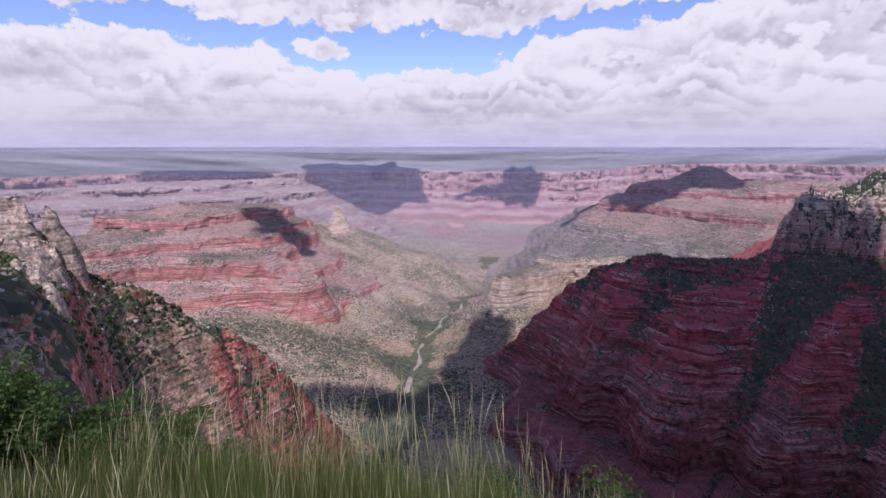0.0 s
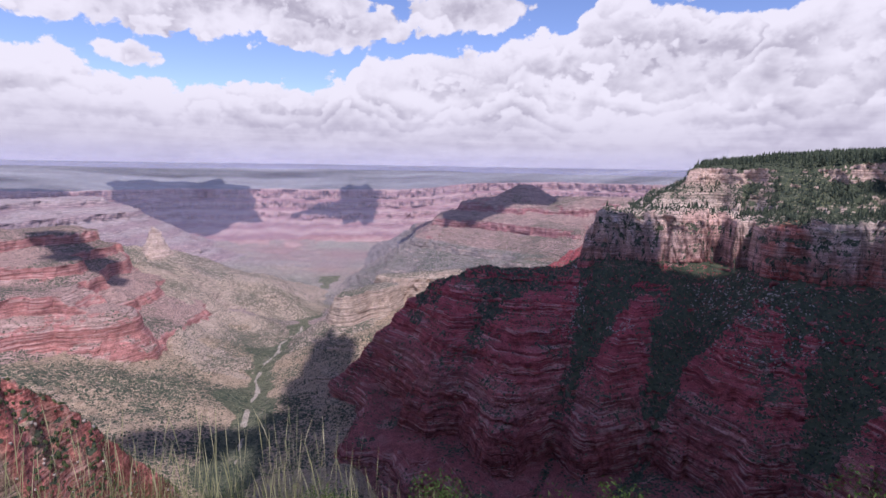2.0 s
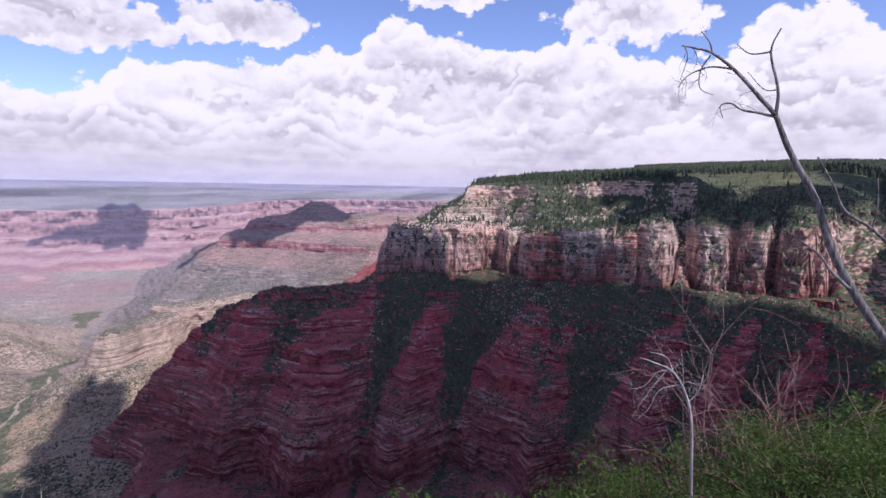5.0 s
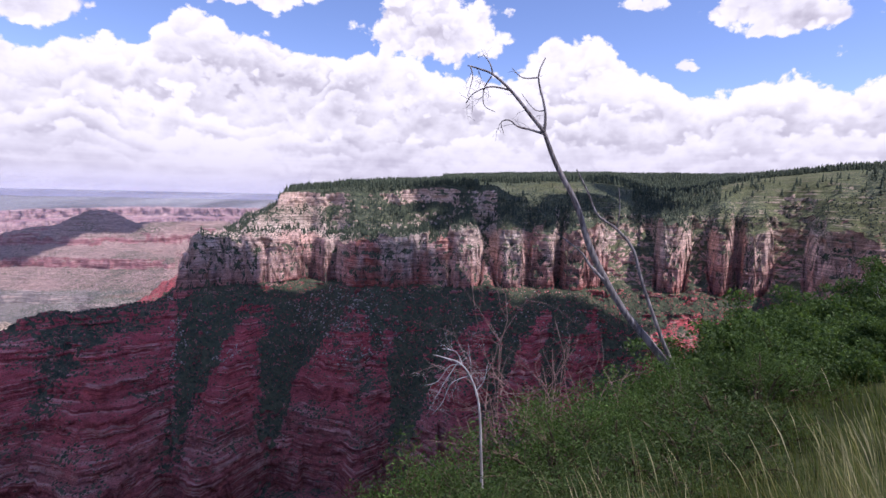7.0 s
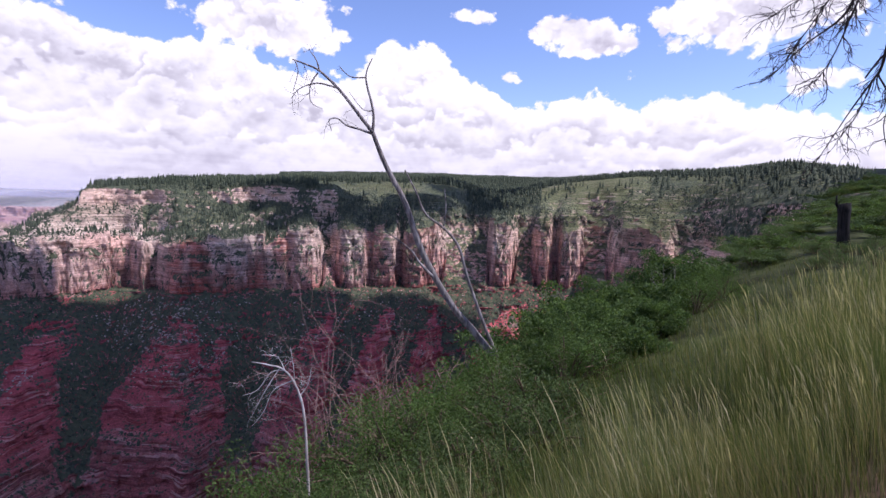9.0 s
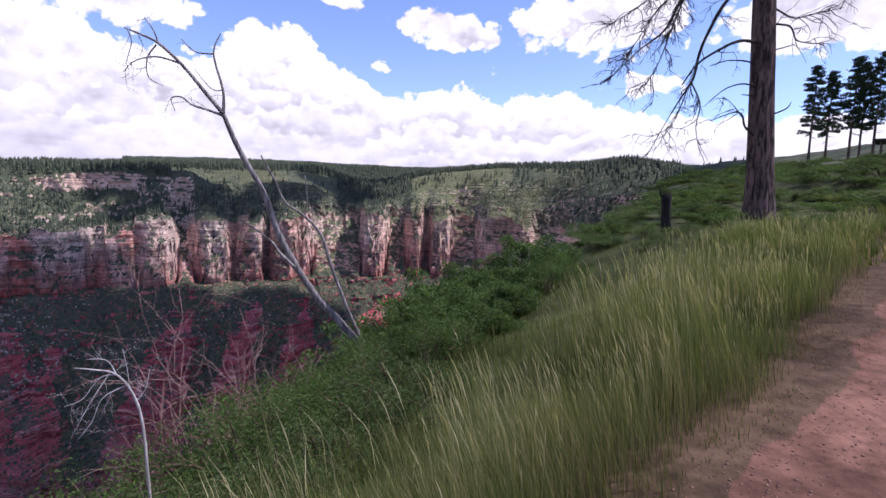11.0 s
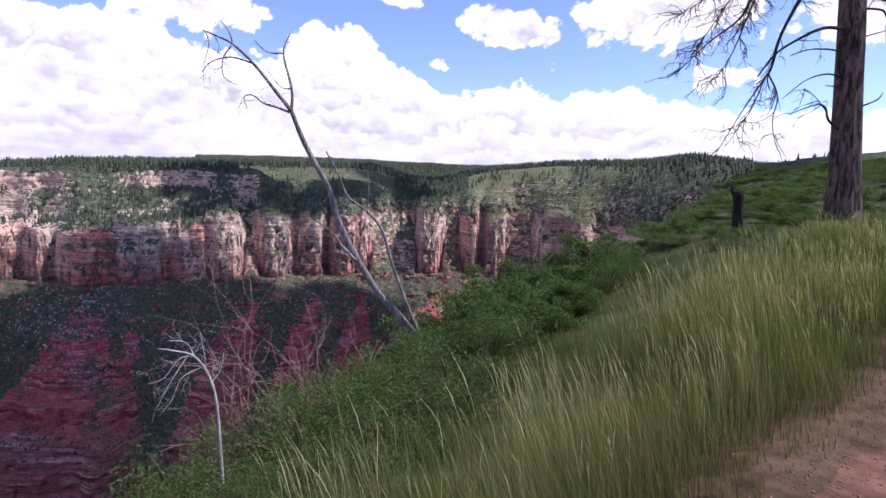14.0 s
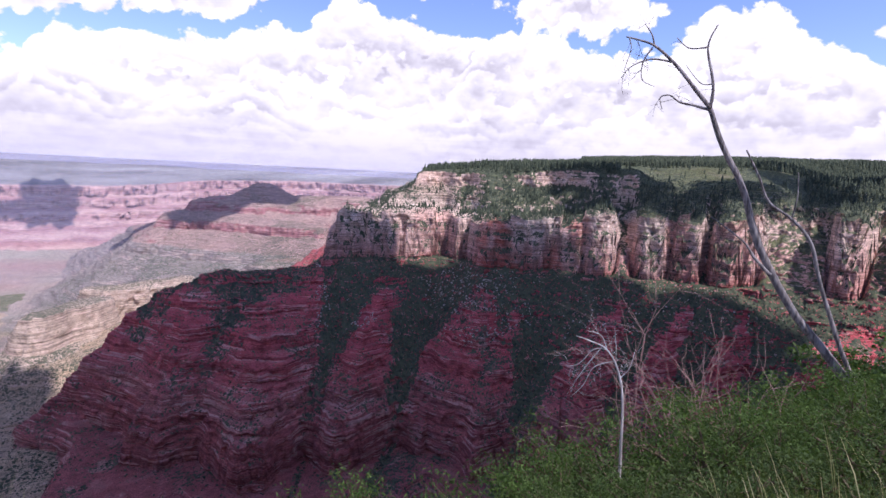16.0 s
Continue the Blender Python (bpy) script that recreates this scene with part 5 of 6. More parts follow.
# the burnt stump
stump_at = Vector((12.79, -5.71, ground_z(12.79, -5.71)))
stump = thing("burnt_stump", stump_at, "charred black snag standing in green scrub", "stump")
w = Wood(9)
sides, levels = 14, 10
top_z = 1.80
for i in range(levels):
    f = i / (levels - 1)
    p = Vector((12.79 + 0.03 * f, -5.70 + 0.06 * f, stump_at.z - 0.1 + (top_z - stump_at.z) * f))
    for k in range(sides):
        a = 6.28318 * k / sides
        rad = 0.115 * (1 - 0.12 * f) * (1 + 0.18 * noise.noise(Vector((math.cos(a) * 1.6, math.sin(a) * 1.6, f * 3)))) * (1.45 if f < 0.08 else 1) * (1.12 if f > 0.8 else 1)
        z_up = (0.16 * noise.noise(Vector((math.cos(a) * 2.6, math.sin(a) * 2.6, 4.2)))) if i == levels - 1 else 0
        w.verts.append(p + Vector((math.cos(a) * rad, math.sin(a) * rad, z_up)))
for i in range(levels - 1):
    for k in range(sides):
        a, b = i * sides + k, i * sides + (k + 1) % sides
        w.faces.append((a, b, b + sides, a + sides))
w.faces.append(tuple((levels - 1) * sides + k for k in range(sides)))
part("snag", w.mesh("snag", CHAR, stump.location), stump)
w = Wood(10)
w.limb([stump_at + Vector((0.02, 0.12, 0.75)), stump_at + Vector((0.05, 0.20, 0.90)), stump_at + Vector((0.03, 0.22, 1.08))], 0.035, 0.015, 6)
part("splinter", w.mesh("splinter", CHAR, stump.location), stump)

# ---- leafy shrubs ----
def near_leaf(name, dark, light):
    m, n = material(name)
    colour = n.mix(n.add("NewGeometry").outputs["Random Per Island"], dark, light)
    tone = n.smooth(n.noise(place(n), 2.0, 4.0, 0.6), 0.3, 0.7, 0.7, 1.25)
    thin_leaf(n, n.mix(1.0, colour, n.combine(tone, tone, tone), "MULTIPLY"))
    return m


LEAF = [near_leaf("shrub_leaf", (0.040, 0.076, 0.020), (0.120, 0.190, 0.052)),
        near_leaf("dark_shrub_leaf", (0.036, 0.066, 0.022), (0.115, 0.165, 0.058)),
        near_leaf("bush_leaf", (0.034, 0.070, 0.022), (0.128, 0.196, 0.060))]


def shrub(name, size, leaves, leaf, seed, mat, label, at, stems=9):
    """A shrub: stems that fork from the ground, and a crown of separate leaves in clumps round their ends."""
    rng = random.Random(seed)
    root = thing(name, at, label, "shrub", "shrubs on the rim")
    w = Wood(seed)
    ends = []
    for k in range(stems):
        a = rng.uniform(0, 6.28)
        out = rng.uniform(0.15, 1.0) * size.x
        tip = Vector((math.cos(a) * out, math.sin(a) * out * size.y / size.x, size.z * rng.uniform(0.55, 1.0) * (1 - 0.35 * (out / size.x) ** 2)))
        line = smooth_line([(0, 0, -0.1), tip * 0.5 + Vector((0, 0, 0.15 * size.z)), tip], 4)
        w.limb(line, 0.012 + 0.012 * size.z, 0.004, 5, 0.05, False)
        ends += [line[-1], line[-3], line[-5].lerp(line[-4], 0.5)]
        for _ in range(3):
            q = line[rng.randint(3, len(line) - 1)] + Vector((rng.uniform(-1, 1), rng.uniform(-1, 1), rng.uniform(-0.4, 0.8))) * 0.28 * size.z
            w.limb([line[len(line) // 2], (line[len(line) // 2] + q) * 0.5 + Vector((0, 0, 0.03)), q], 0.006, 0.003, 4, 0.0, False)
            ends.append(q)
    tagged(part("branchwork", w.mesh("branchwork", GREEN_STEM), root), kind="stuff")
    g = np.random.default_rng(seed)
    ends = np.array([tuple(e) for e in ends])
    pick = ends[g.integers(0, len(ends), leaves)]
    out = g.normal(0, 1, (leaves, 3))
    out[:, 2] = out[:, 2] * 0.8 + 0.25
    out /= np.linalg.norm(out, axis=1)[:, None]
    c = pick + out * np.array([0.21, 0.21, 0.16]) * (0.55 + 0.42 * size.z) * (g.uniform(0.25, 1.15, leaves) ** 0.6)[:, None]
    c[:, 2] = np.maximum(c[:, 2], 0.03)
    d = g.normal(0, 1, (leaves, 3)) * 0.8 + out * 0.5 + np.array([0, 0, -0.15])
    d /= np.linalg.norm(d, axis=1)[:, None]
    e = np.cross(d, g.normal(0, 1, (leaves, 3)))
    e /= np.linalg.norm(e, axis=1)[:, None]
    fold = np.cross(d, e)
    s = leaf * g.uniform(0.6, 1.3, leaves)[:, None]
    verts = np.stack([c - d * s, c + e * s * 0.55 + fold * s * 0.18, c + d * s, c - e * s * 0.55 + fold * s * 0.18], 1)
    if leaves < 8000:
        verts = verts[:, :3]
    faces = (np.arange(leaves) * verts.shape[1])[:, None] + np.arange(verts.shape[1])[None]
    tagged(part("foliage", tri_mesh("foliage", verts.reshape(-1, 3), faces, mat), root), kind="stuff")
    return root


protos = [
    shrub("shrub", Vector((0.75, 0.75, 0.75)), 4600, 0.020, 1, LEAF[0], "low bright green leafy shrub on the canyon edge", spot(26, 5.4)),
    shrub("shrub", Vector((1.0, 0.8, 0.95)), 5600, 0.021, 2, LEAF[0], "rounded green leafy shrub at the grass edge", spot(44, 5.8)),
    shrub("shrub", Vector((1.3, 1.25, 1.3)), 15000, 0.032, 3, LEAF[2], "tall green leafy bush beside the dead tree", spot(91.5, 9.4), 15),
    shrub("shrub", Vector((0.55, 0.55, 0.5)), 2600, 0.019, 4, LEAF[1], "small dark green shrub among the grass", spot(70, 5.6)),
]
far_shrubs = [shrub("shrub", Vector((1.0, 0.9, 0.7)), 2400, 0.036, 5, LEAF[0], "low green shrub on the rim beyond the grass", spot(118, 24), 5),
              shrub("shrub", Vector((0.9, 1.0, 0.6)), 2200, 0.036, 6, LEAF[1], "low dark green shrub on the rim beyond the grass", spot(116, 30), 5),
              shrub("shrub", Vector((1.1, 0.9, 0.55)), 2200, 0.034, 7, near_leaf("yellowish_shrub_leaf", (0.060, 0.085, 0.022), (0.150, 0.185, 0.055)), "low yellow-green shrub on the rim beyond the grass", spot(120, 34), 5)]
rng = random.Random(77)
SHRUBS = [(68, 2.9, 3, 0.6), (72, 3.0, 3, 0.62), (76, 3.05, 3, 0.62), (80, 3.3, 3, 0.66), (84, 3.7, 3, 0.7), (88, 4.3, 3, 0.75), (64, 3.0, 3, 0.6), (91, 5.0, 3, 0.8), (76, 3.6, 3, 0.85), (80, 4.0, 3, 0.9), (84, 4.5, 3, 0.95), (73, 3.5, 3, 0.8), (78, 4.6, 1, 0.6), (82, 5.0, 1, 0.62), (87, 5.3, 3, 1.05), (68, 3.4, 0, 0.5), (62, 3.5, 0, 0.5), (57, 3.6, 0, 0.5), (90, 6.9, 3, 1.2), (94, 6.6, 3, 1.0), (113, 12, 3, 0.5), (115, 12.5, 3, 0.55), (112, 11, 3, 0.55), (116, 11.4, 3, 0.55), (114, 11, 3, 0.5), (114, 13, 3, 0.55), (116, 13.4, 3, 0.6), (112, 13, 3, 0.6), (63.2, 3.75, 3, 0.8), (66.4, 3.85, 3, 0.85), (59.5, 3.9, 3, 0.8), (70, 4.3, 3, 0.9), (3, 5.6, 0, 1.2), (12, 4.6, 0, 1.0), (19, 4.3, 1, 0.9), (33, 4.4, 0, 1.1), (38, 4.9, 1, 1.1), (51, 4.7, 0, 1.2), (56, 5.2, 1, 1.2), (60, 4.9, 0, 1.0), (63, 5.8, 0, 1.3), (66, 5.0, 3, 1.3), (71, 5.6, 0, 1.2), (74, 6.2, 1, 1.1), (79, 6.8, 0, 1.2), (82, 8.0, 1, 1.1),
          (87.6, 9.0, 2, 0.95), (94.8, 9.6, 2, 0.84), (97.6, 10.0, 2, 0.72), (101.6, 11.2, 2, 0.74), (99.6, 10.6, 2, 0.66), (89.4, 7.6, 2, 0.62), (93, 7.4, 2, 0.60), (96, 7.6, 2, 0.52), (99, 8.2, 2, 0.46), (102.6, 9.2, 1, 0.62), (105, 10.4, 1, 0.5), (86, 6.8, 1, 0.9), (83.5, 6.0, 1, 0.8), (90.5, 6.2, 1, 0.75), (80, 5.6, 0, 0.8), (76.5, 5.0, 0, 0.8), (73, 4.5, 1, 0.8), (107.5, 13, 0, 0.6), (109, 15, 1, 0.6), (-6, 6.6, 1, 0.9), (-33, 9.5, 2, 1.0), (-38, 10.5, 2, 1.15), (-43, 10, 2, 1.1), (-28, 10, 2, 0.8), (-23, 9, 1, 1.0), (-16, 8.2, 0, 1.0)]
for b, r, k, size in SHRUBS:
    m = Matrix.Translation(spot(b, r) + Vector((0, 0, -0.05))) @ Matrix.Rotation(rng.uniform(0, 6.28), 4, "Z")
    c = copy_thing(protos[k], m)
    c.scale = (size * rng.uniform(0.9, 1.1), size * rng.uniform(0.9, 1.1), size)
# low scrub further along the rim
rest = [[], [], []]
made = 0
for k in range(420):
    b = rng.uniform(104, 134)
    r = rng.uniform(3.6, 8.6) ** 2
    p = spot(b, r)
    down = p.x * math.sin(radians(27)) + p.y * math.cos(radians(27))
    along = p.x * math.sin(radians(117)) + p.y * math.cos(radians(117))
    edge = float(np.interp(along, PATH_ALONG, PATH_DOWN))
    if -2.6 < down - edge < 0.9 + 0.02 * r or down > 7 + 0.1 * r:
        continue
    if 110.5 < b < 117.5 and r < 15.5 or 120 < b < 125 and r < 19:
        continue
    kind_of = rng.choice((0, 0, 1, 1, 2))
    size = rng.uniform(0.55, 1.25) * (0.65 + r / 70)
    scale = (size * 1.2, size * 1.2, size * rng.uniform(0.5, 0.9) * (0.62 if b < 114 else 1.0))
    m = Matrix.Translation(p + Vector((0, 0, -0.08))) @ Matrix.Rotation(rng.uniform(0, 6.28), 4, "Z")
    if r < 42 and made < 150:
        copy_thing(far_shrubs[kind_of], m).scale = scale
        made += 1
    else:
        rest[kind_of].append(np.array(m @ Matrix.Diagonal((*scale, 1))))
for source, places_of in zip(far_shrubs, rest):
    leafy = [c for c in source.children if c.name.startswith("foliage")][0].data
    co = np.empty(len(leafy.vertices) * 3, np.float32)
    leafy.vertices.foreach_get("co", co)
    co = np.concatenate([co.reshape(-1, 3), np.ones((len(co) // 3, 1))], 1)
    verts = np.concatenate([(co @ m.T)[:, :3] for m in places_of])
    tagged(new("rim_scrub", tri_mesh("rim_scrub", verts, np.arange(len(verts)).reshape(-1, 3), leafy.materials[0])), "low green scrub spread over the rim further along the path", "shrubs", kind="stuff")


# ---- bare shoots, living pines, shelter ----
def bare_shrub(b, r, tall, count, seed, mat, label):
    rng = random.Random(seed)
    at = spot(b, r)
    root = thing("bare_shrub", at, label, "shrub", "bare shrubs")
    for k in range(count):
        w = Wood(seed * 100 + k)
        way = Vector((rng.uniform(-0.55, 0.55), rng.uniform(-0.55, 0.55), 1)).normalized()
        w.shoot(Vector((rng.uniform(-0.25, 0.25), rng.uniform(-0.25, 0.25), -0.05)), way, tall * rng.uniform(0.6, 1.1), 0.005 + 0.0012 * tall, -0.04, 2)
        part("shoot", w.mesh("shoot", mat), root)


for b, r, tall, count, seed in ((69.5, 5.6, 2.0, 10, 1), (72.5, 5.8, 2.1, 10, 2), (75, 6.2, 1.9, 9, 3), (66.5, 5.2, 1.5, 8, 4), (78, 6.5, 1.6, 7, 5)):
    bare_shrub(b, r, tall, count, seed, RED_TWIG, "leafless reddish shrub with thin forking shoots")
for b, r, tall, count, seed in ((13.2, 3.3, 0.62, 2, 6), (47, 3.9, 0.5, 2, 7), (20, 3.6, 0.6, 1, 8), (101, 10.2, 0.9, 5, 9), (-31, 7.5, 1.6, 2, 10)):
    bare_shrub(b, r, tall, count, seed, GREY_WOOD, "dry grey plant with a few bare stalks")

NEEDLE = leaf_material("pine_needles", (0.012, 0.026, 0.012), (0.035, 0.060, 0.024), 0.7, 0.4)


def living_pine(at, tall, seed, low=0.30):
    """A tall pine: straight trunk, limbs in whorls, and needle tufts in uneven clumps at their ends."""
    rng = random.Random(seed)
    root = thing("pine_tree", at, "tall slender living pine with a dark ragged crown", "tree", "pines by the shelter")
    w = Wood(seed)
    w.limb([(0, 0, -0.3), (0.05, 0, tall * 0.3), (-0.05, 0.05, tall * 0.65), (0, 0, tall)], 0.0135 * tall, 0.03, 9, 0.06)
    part("trunk", w.mesh("trunk", PINE_BARK), root)
    w = Wood(seed + 1)
    tufts = []
    for k in range(84):
        f = low + (1 - low) * (k / 84) ** 0.9
        reach = tall * 0.15 * (1 - ((f - low) / (1 - low)) ** 2.0 * 0.80) * rng.uniform(0.45, 1.15)
        if k < 6:
            reach *= 0.7
        a = rng.uniform(0, 6.28)
        tip = Vector((math.cos(a) * reach, math.sin(a) * reach, tall * f + reach * rng.uniform(-0.45, 0.1)))
        base = Vector((0, 0, tall * f - 0.1))
        w.limb(smooth_line([base, base.lerp(tip, 0.5) + Vector((0, 0, -0.05 * reach)), tip], 3), 0.035, 0.012, 4, 0.0, False)
        if k > 4:
            for q in (1.0, 0.82, 0.62, 0.42):
                tufts.append((base.lerp(tip, q), 0.030 * tall * rng.uniform(0.6, 1.1)))
    tagged(part("branchwork", w.mesh("branchwork", DARK_TWIG), root), kind="stuff")
    g = np.random.default_rng(seed)
    blades = 26
    centre = np.repeat(np.array([tuple(p) for p, _ in tufts]), blades, 0)
    wide = np.repeat(np.array([s for _, s in tufts]), blades)[:, None]
    c = centre + g.normal(0, 0.42, centre.shape) * wide * np.array([1.2, 1.2, 0.5])
    d = g.normal(0, 1, c.shape) + np.array([0, 0, 0.5])
    d /= np.linalg.norm(d, axis=1)[:, None]
    e = np.cross(d, g.normal(0, 1, c.shape))
    e /= np.linalg.norm(e, axis=1)[:, None]
    s = wide * 0.55
    verts = np.stack([c - e * s * 0.4, c + e * s * 0.4, c + d * s], 1)
    tagged(part("foliage", tri_mesh("foliage", verts.reshape(-1, 3), np.arange(len(c) * 3).reshape(-1, 3), NEEDLE), root), kind="stuff")
    return root


for b, r, tall, seed in ((125.8, 76, 11.8, 1), (127.0, 79, 11.2, 2), (128.6, 73, 11.6, 3), (129.3, 77, 11.4, 4), (130.2, 74, 11.9, 5), (133.2, 66, 9.8, 6), (134.5, 70, 11.5, 7)):
    living_pine(spot(b, r), tall, seed)

ROOF = plain("dark_roof_boards", (0.05, 0.042, 0.04), 0.8, 0.2, 0.3, 6.0)
POST = plain("shelter_wood", (0.10, 0.075, 0.06), 0.85, 0.2, 0.3, 8.0)


def box(name, low, high, mat, root, bevel=0.02):
    bm = bmesh.new()
    bmesh.ops.create_cube(bm, size=1.0)
    for v in bm.verts:
        v.co = Vector([l + (h - l) * (c + 0.5) for l, h, c in zip(low, high, v.co)])
    bmesh.ops.bevel(bm, geom=bm.edges[:], offset=bevel, segments=1, affect="EDGES")
    me = bpy.data.meshes.new(name)
    bm.to_mesh(me)
    bm.free()
    me.materials.append(mat)
    return part(name, me, root)


hut = thing("shelter", spot(131.6, 62), "small dark wooden trail shelter with a flat roof among the pines", "shelter")
hut.rotation_euler = (0, 0, radians(-42))
ground_h = hut.location.z
top_h = 7.75 - ground_h
for px, py in ((-1.3, -1.0), (1.3, -1.0), (-1.3, 1.0), (1.3, 1.0)):
    box("post", (px - 0.08, py - 0.08, -0.3), (px + 0.08, py + 0.08, top_h - 0.16), POST, hut)
box("roof", (-1.9, -1.5, top_h - 0.16), (1.9, 1.5, top_h + 0.02), ROOF, hut, 0.03)
box("beam", (-1.5, -1.08, top_h - 0.34), (1.5, -0.94, top_h - 0.163), POST, hut)
box("panel", (-1.2, 0.9, 0.3), (1.2, 0.98, 1.2), POST, hut)


# ---- grass ----
def grass_material(name, root_dark, root_light, tip_dark, tip_light):
    m, n = material(name)
    g = n.add("NewGeometry")
    rnd = g.outputs["Random Per Island"]
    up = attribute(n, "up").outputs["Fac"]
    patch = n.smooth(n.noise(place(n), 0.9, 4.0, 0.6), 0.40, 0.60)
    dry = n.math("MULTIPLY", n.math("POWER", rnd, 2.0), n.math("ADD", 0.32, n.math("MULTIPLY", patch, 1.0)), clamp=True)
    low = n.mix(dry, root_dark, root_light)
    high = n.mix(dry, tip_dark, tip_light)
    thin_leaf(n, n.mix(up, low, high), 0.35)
    return m


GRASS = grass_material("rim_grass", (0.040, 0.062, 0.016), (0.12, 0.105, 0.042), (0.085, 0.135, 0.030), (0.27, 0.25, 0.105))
# path grass roots are darkened to paint shade into the gaps between blades
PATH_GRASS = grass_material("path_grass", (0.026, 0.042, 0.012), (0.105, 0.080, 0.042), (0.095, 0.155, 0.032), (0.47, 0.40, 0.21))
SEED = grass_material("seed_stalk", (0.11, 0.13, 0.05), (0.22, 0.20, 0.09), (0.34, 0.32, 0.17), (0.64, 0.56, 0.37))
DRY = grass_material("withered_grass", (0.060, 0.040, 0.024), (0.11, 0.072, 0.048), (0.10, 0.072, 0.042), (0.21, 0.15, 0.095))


def path_edge(along):
    return np.interp(along, PATH_ALONG, PATH_DOWN)


def grass_places(count, b0, b1, r0, r1, seed, power=1.0, wider=0.0, inner=0.10):
    g = np.random.default_rng(seed)
    b = g.uniform(b0, b1, count)
    u = g.uniform(0, 1, count)
    r = (r0 ** (1 / power) + (r1 ** (1 / power) - r0 ** (1 / power)) * u) ** power
    x, y = r * np.sin(np.radians(b)), r * np.cos(np.radians(b))
    clump = g.integers(0, count // 14 + 1, count)
    cx, cy = x[clump % count], y[clump % count]
    mixin = g.uniform(0, 1, count) < 0.75
    spread = 0.05 + 0.012 * np.hypot(cx, cy)
    x, y = np.where(mixin, cx + g.normal(0, 1, count) * spread, x), np.where(mixin, cy + g.normal(0, 1, count) * spread, y)
    down = x * math.sin(radians(27)) + y * math.cos(radians(27))
    along = x * math.sin(radians(117)) + y * math.cos(radians(117))
    off = down - path_edge(along)
    keep = (off > inner + 0.10 * fbm(x, y, 0.7, 2, 504) + 0.18 * g.uniform(0, 1, count) ** 2) & (off < np.interp(along, [-2, 0.6, 1.8, 3.0, 5.0, 9.0], [3.4, 2.7, 0.95, 1.35, 2.15, 2.6]) + wider + 0.35 * fbm(x, y, 1.8, 3, 502) + 0.5 * g.uniform(-1, 1, count) ** 3) & (down < 7.5) & (np.hypot(x, y) > 0.9)
    turn = np.degrees(np.arctan2(x, y))
    keep &= ~((turn > 112) & (turn < 116.5) & (np.hypot(x, y) > 10.5))
    x, y, off = x[keep], y[keep], off[keep]
    return x, y, height_at(x, y)[2], off, g


def blades(name, places, tall, wide, lean, mat, label, head=False):
    x, y, z, off, g = places
    n = len(x)
    bear = np.degrees(np.arctan2(x, y))
    height = tall * g.uniform(0.55, 1.15, n) * (1 - 0.38 * step(bear, 4, 20) * (1 - step(bear, 62, 80))) * (0.35 + 0.65 * step(off, 0.05, 0.7)) * (0.9 + 0.34 * fbm(x, y, 0.9, 3, 501)) * (1 - 0.35 * step(np.hypot(x, y), 6.5, 12))
    width = wide * g.uniform(0.7, 1.3, n) * np.clip(0.40 + 0.13 * np.hypot(x, y), 0.5, 1.6)
    a = g.uniform(0, 6.283, n)
    side = np.stack([np.cos(a), np.sin(a), np.zeros(n)], -1)
    bend = np.stack([-0.10 + g.normal(0, 0.5, n), 0.85 + 0.5 * fbm(x, y, 1.2, 2, 503) + g.normal(0, 0.5, n), np.zeros(n)], -1) * lean * height[:, None]
    p = np.stack([x, y, z - 0.02], -1)
    rows, ups = [], []
    shape = [(0.0, 1.0), (0.5, 0.9)] if not head else [(0.0, 0.5), (0.5, 0.45), (0.80, 0.40), (0.88, 1.5)]
    for f, w in shape:
        c = p + np.array([0, 0, 1.0]) * (height * f)[:, None] + bend * f ** 2.2
        rows += [c - side * (width * w * 0.5)[:, None], c + side * (width * w * 0.5)[:, None]]
        ups += [f, f]
    rows.append(p + np.array([0, 0, 1.0]) * (height * 0.97)[:, None] + bend)
    ups.append(1.0)
    verts = np.stack(rows, 1)
    per = verts.shape[1]
    base = np.arange(n) * per
    faces = []
    for k in range(0, per - 3, 2):
        faces += [np.stack([base + k, base + k + 1, base + k + 3], -1), np.stack([base + k, base + k + 3, base + k + 2], -1)]
    faces.append(np.stack([base + per - 3, base + per - 2, base + per - 1], -1))
    me = tri_mesh(name, verts.reshape(-1, 3), np.concatenate(faces), mat)
    at = me.attributes.new("up", "FLOAT", "POINT")
    at.data.foreach_set("value", np.tile(np.array(ups, np.float32), n))
    return tagged(new(name, me), label, "grass", kind="stuff")


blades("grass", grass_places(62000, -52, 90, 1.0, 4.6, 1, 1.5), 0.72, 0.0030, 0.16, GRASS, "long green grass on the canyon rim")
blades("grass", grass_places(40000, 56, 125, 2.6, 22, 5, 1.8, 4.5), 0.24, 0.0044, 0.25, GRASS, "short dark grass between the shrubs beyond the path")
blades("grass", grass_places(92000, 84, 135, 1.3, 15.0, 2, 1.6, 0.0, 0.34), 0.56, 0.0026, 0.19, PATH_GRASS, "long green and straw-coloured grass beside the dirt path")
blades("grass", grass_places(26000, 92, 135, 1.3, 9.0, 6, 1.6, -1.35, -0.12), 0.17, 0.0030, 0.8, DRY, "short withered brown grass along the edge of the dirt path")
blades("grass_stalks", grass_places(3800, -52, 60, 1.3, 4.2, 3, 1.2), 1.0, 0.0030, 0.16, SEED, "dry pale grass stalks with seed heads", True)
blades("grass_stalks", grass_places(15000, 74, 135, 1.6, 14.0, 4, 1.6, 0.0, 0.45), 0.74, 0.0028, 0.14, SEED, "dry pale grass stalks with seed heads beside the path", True)

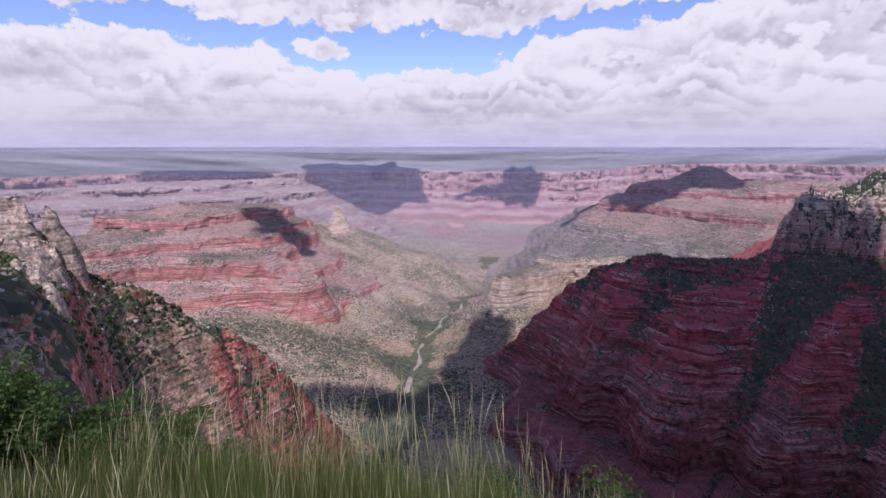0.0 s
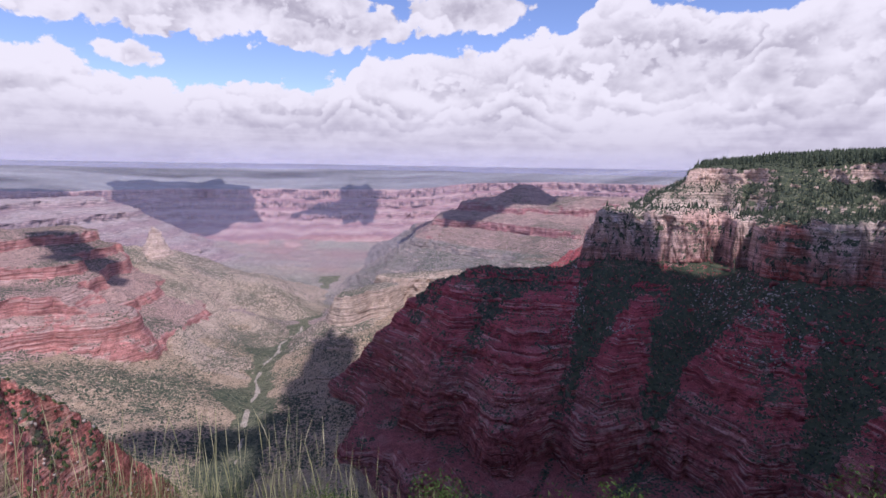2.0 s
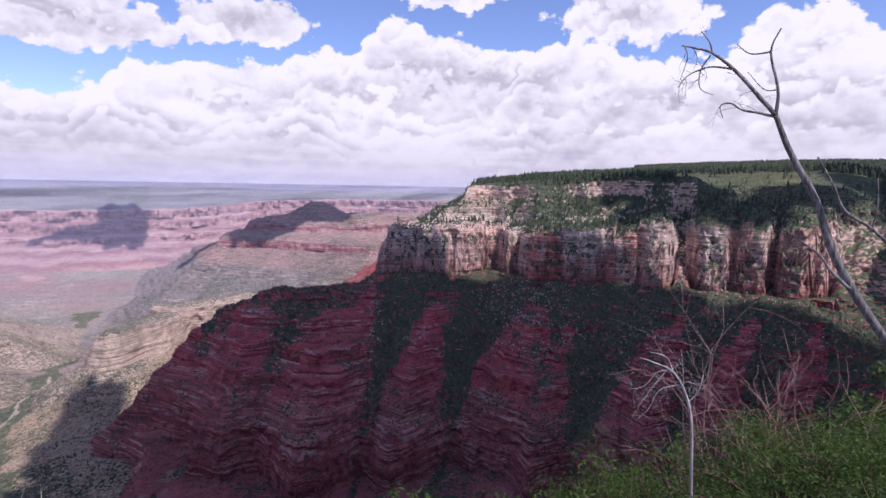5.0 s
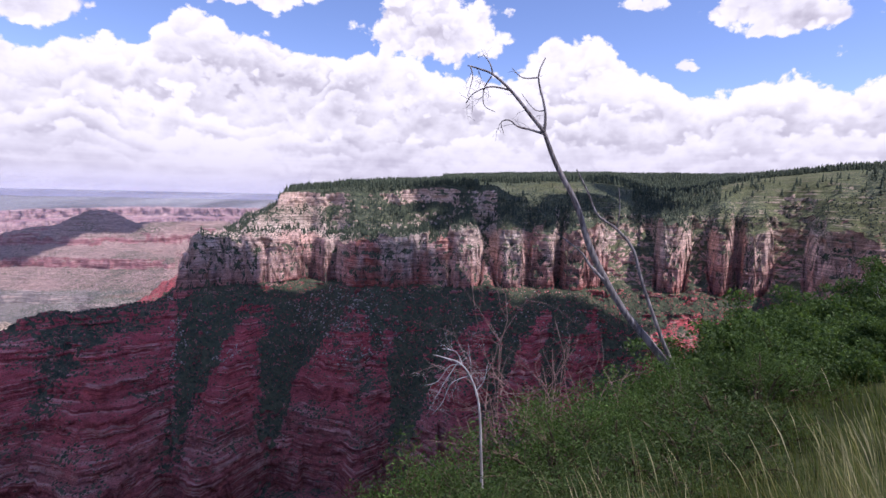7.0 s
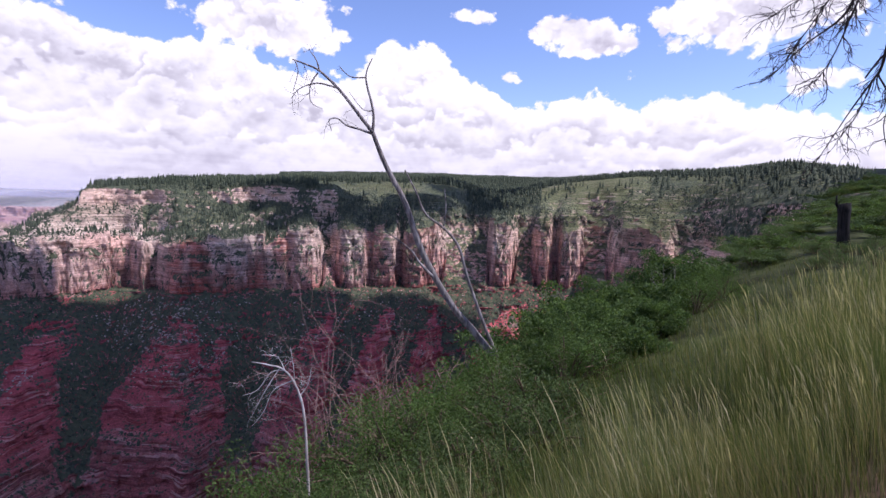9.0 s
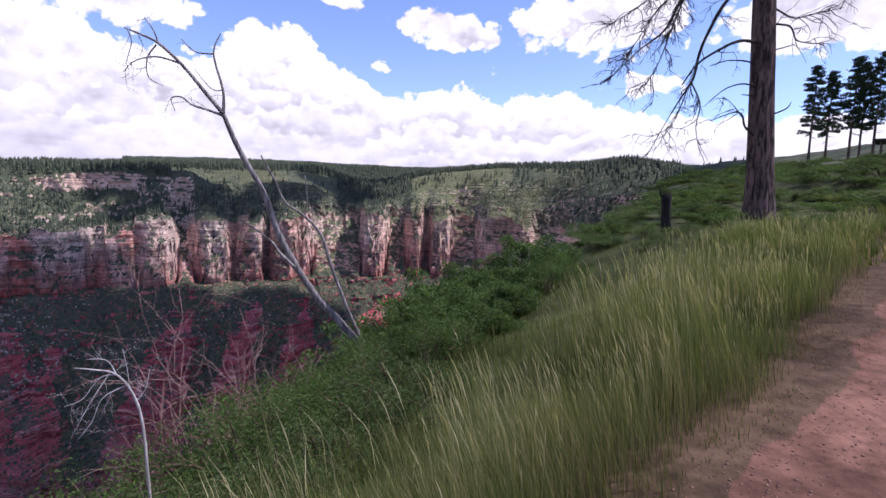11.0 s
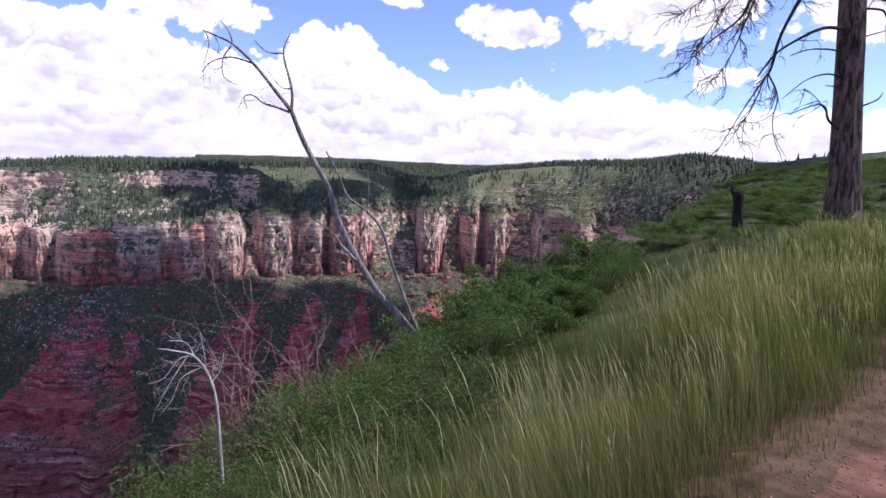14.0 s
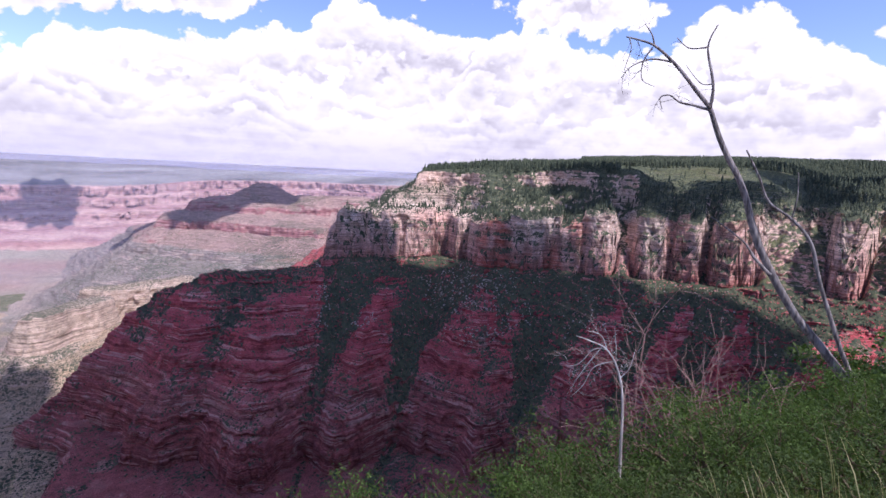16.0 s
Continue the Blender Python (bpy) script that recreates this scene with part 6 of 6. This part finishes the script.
# grass tussocks further along the rim, up to the shelter
def far_grass():
    g = np.random.default_rng(21)
    n = 26000
    b, r = g.uniform(103, 136, n), g.uniform(3.1, 8.0, n) ** 2
    x, y = r * np.sin(np.radians(b)), r * np.cos(np.radians(b))
    down = x * math.sin(radians(27)) + y * math.cos(radians(27))
    along = x * math.sin(radians(117)) + y * math.cos(radians(117))
    off = down - path_edge(along)
    keep = ((off > 0.15) & (off < 3.0) | (off < -2.3)) & (down < 9) & ~((b > 112) & (b < 116.5) & (r > 10.5) & (r < 14.5))
    x, y, off = x[keep], y[keep], np.abs(off[keep])
    return x, y, height_at(x, y)[2], off, g


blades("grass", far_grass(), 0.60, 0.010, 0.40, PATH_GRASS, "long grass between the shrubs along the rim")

# ---- gravel on the path ----
GRAVEL = plain("path_gravel", (0.20, 0.12, 0.095), 0.9, 0.2, 0.4, 20.0)


def gravel():
    g = np.random.default_rng(9)
    n = 12000
    b, r = g.uniform(98, 136, n), g.uniform(1.2, 3.4, n) ** 1.6
    x, y = r * np.sin(np.radians(b)), r * np.cos(np.radians(b))
    down = x * math.sin(radians(27)) + y * math.cos(radians(27))
    along = x * math.sin(radians(117)) + y * math.cos(radians(117))
    off = down - path_edge(along)
    keep = (off < 0.25) & (off > -1.6)
    x, y, off = x[keep], y[keep], off[keep]
    z = height_at(x, y)[2]
    size = (0.002 + 0.009 * g.uniform(0, 1, len(x)) ** 2.5) * np.where(off > -0.35, 1.0, 0.6)
    corner = np.array([(1, 0, 0), (0, 1, 0), (-1, 0, 0), (0, -1, 0), (0, 0, 0.7), (0, 0, -0.5)], float)
    verts = np.stack([x, y, z], -1)[:, None] + size[:, None, None] * (corner[None] + g.uniform(-0.3, 0.3, (len(x), 6, 3)))
    tri = np.array([(0, 1, 4), (1, 2, 4), (2, 3, 4), (3, 0, 4), (1, 0, 5), (2, 1, 5), (3, 2, 5), (0, 3, 5)])
    faces = (np.arange(len(x)) * 6)[:, None, None] + tri[None]
    tagged(new("gravel", tri_mesh("gravel", verts.reshape(-1, 3), faces.reshape(-1, 3), GRAVEL)), "small pale stones scattered on the dirt path", "gravel", kind="stuff")


gravel()
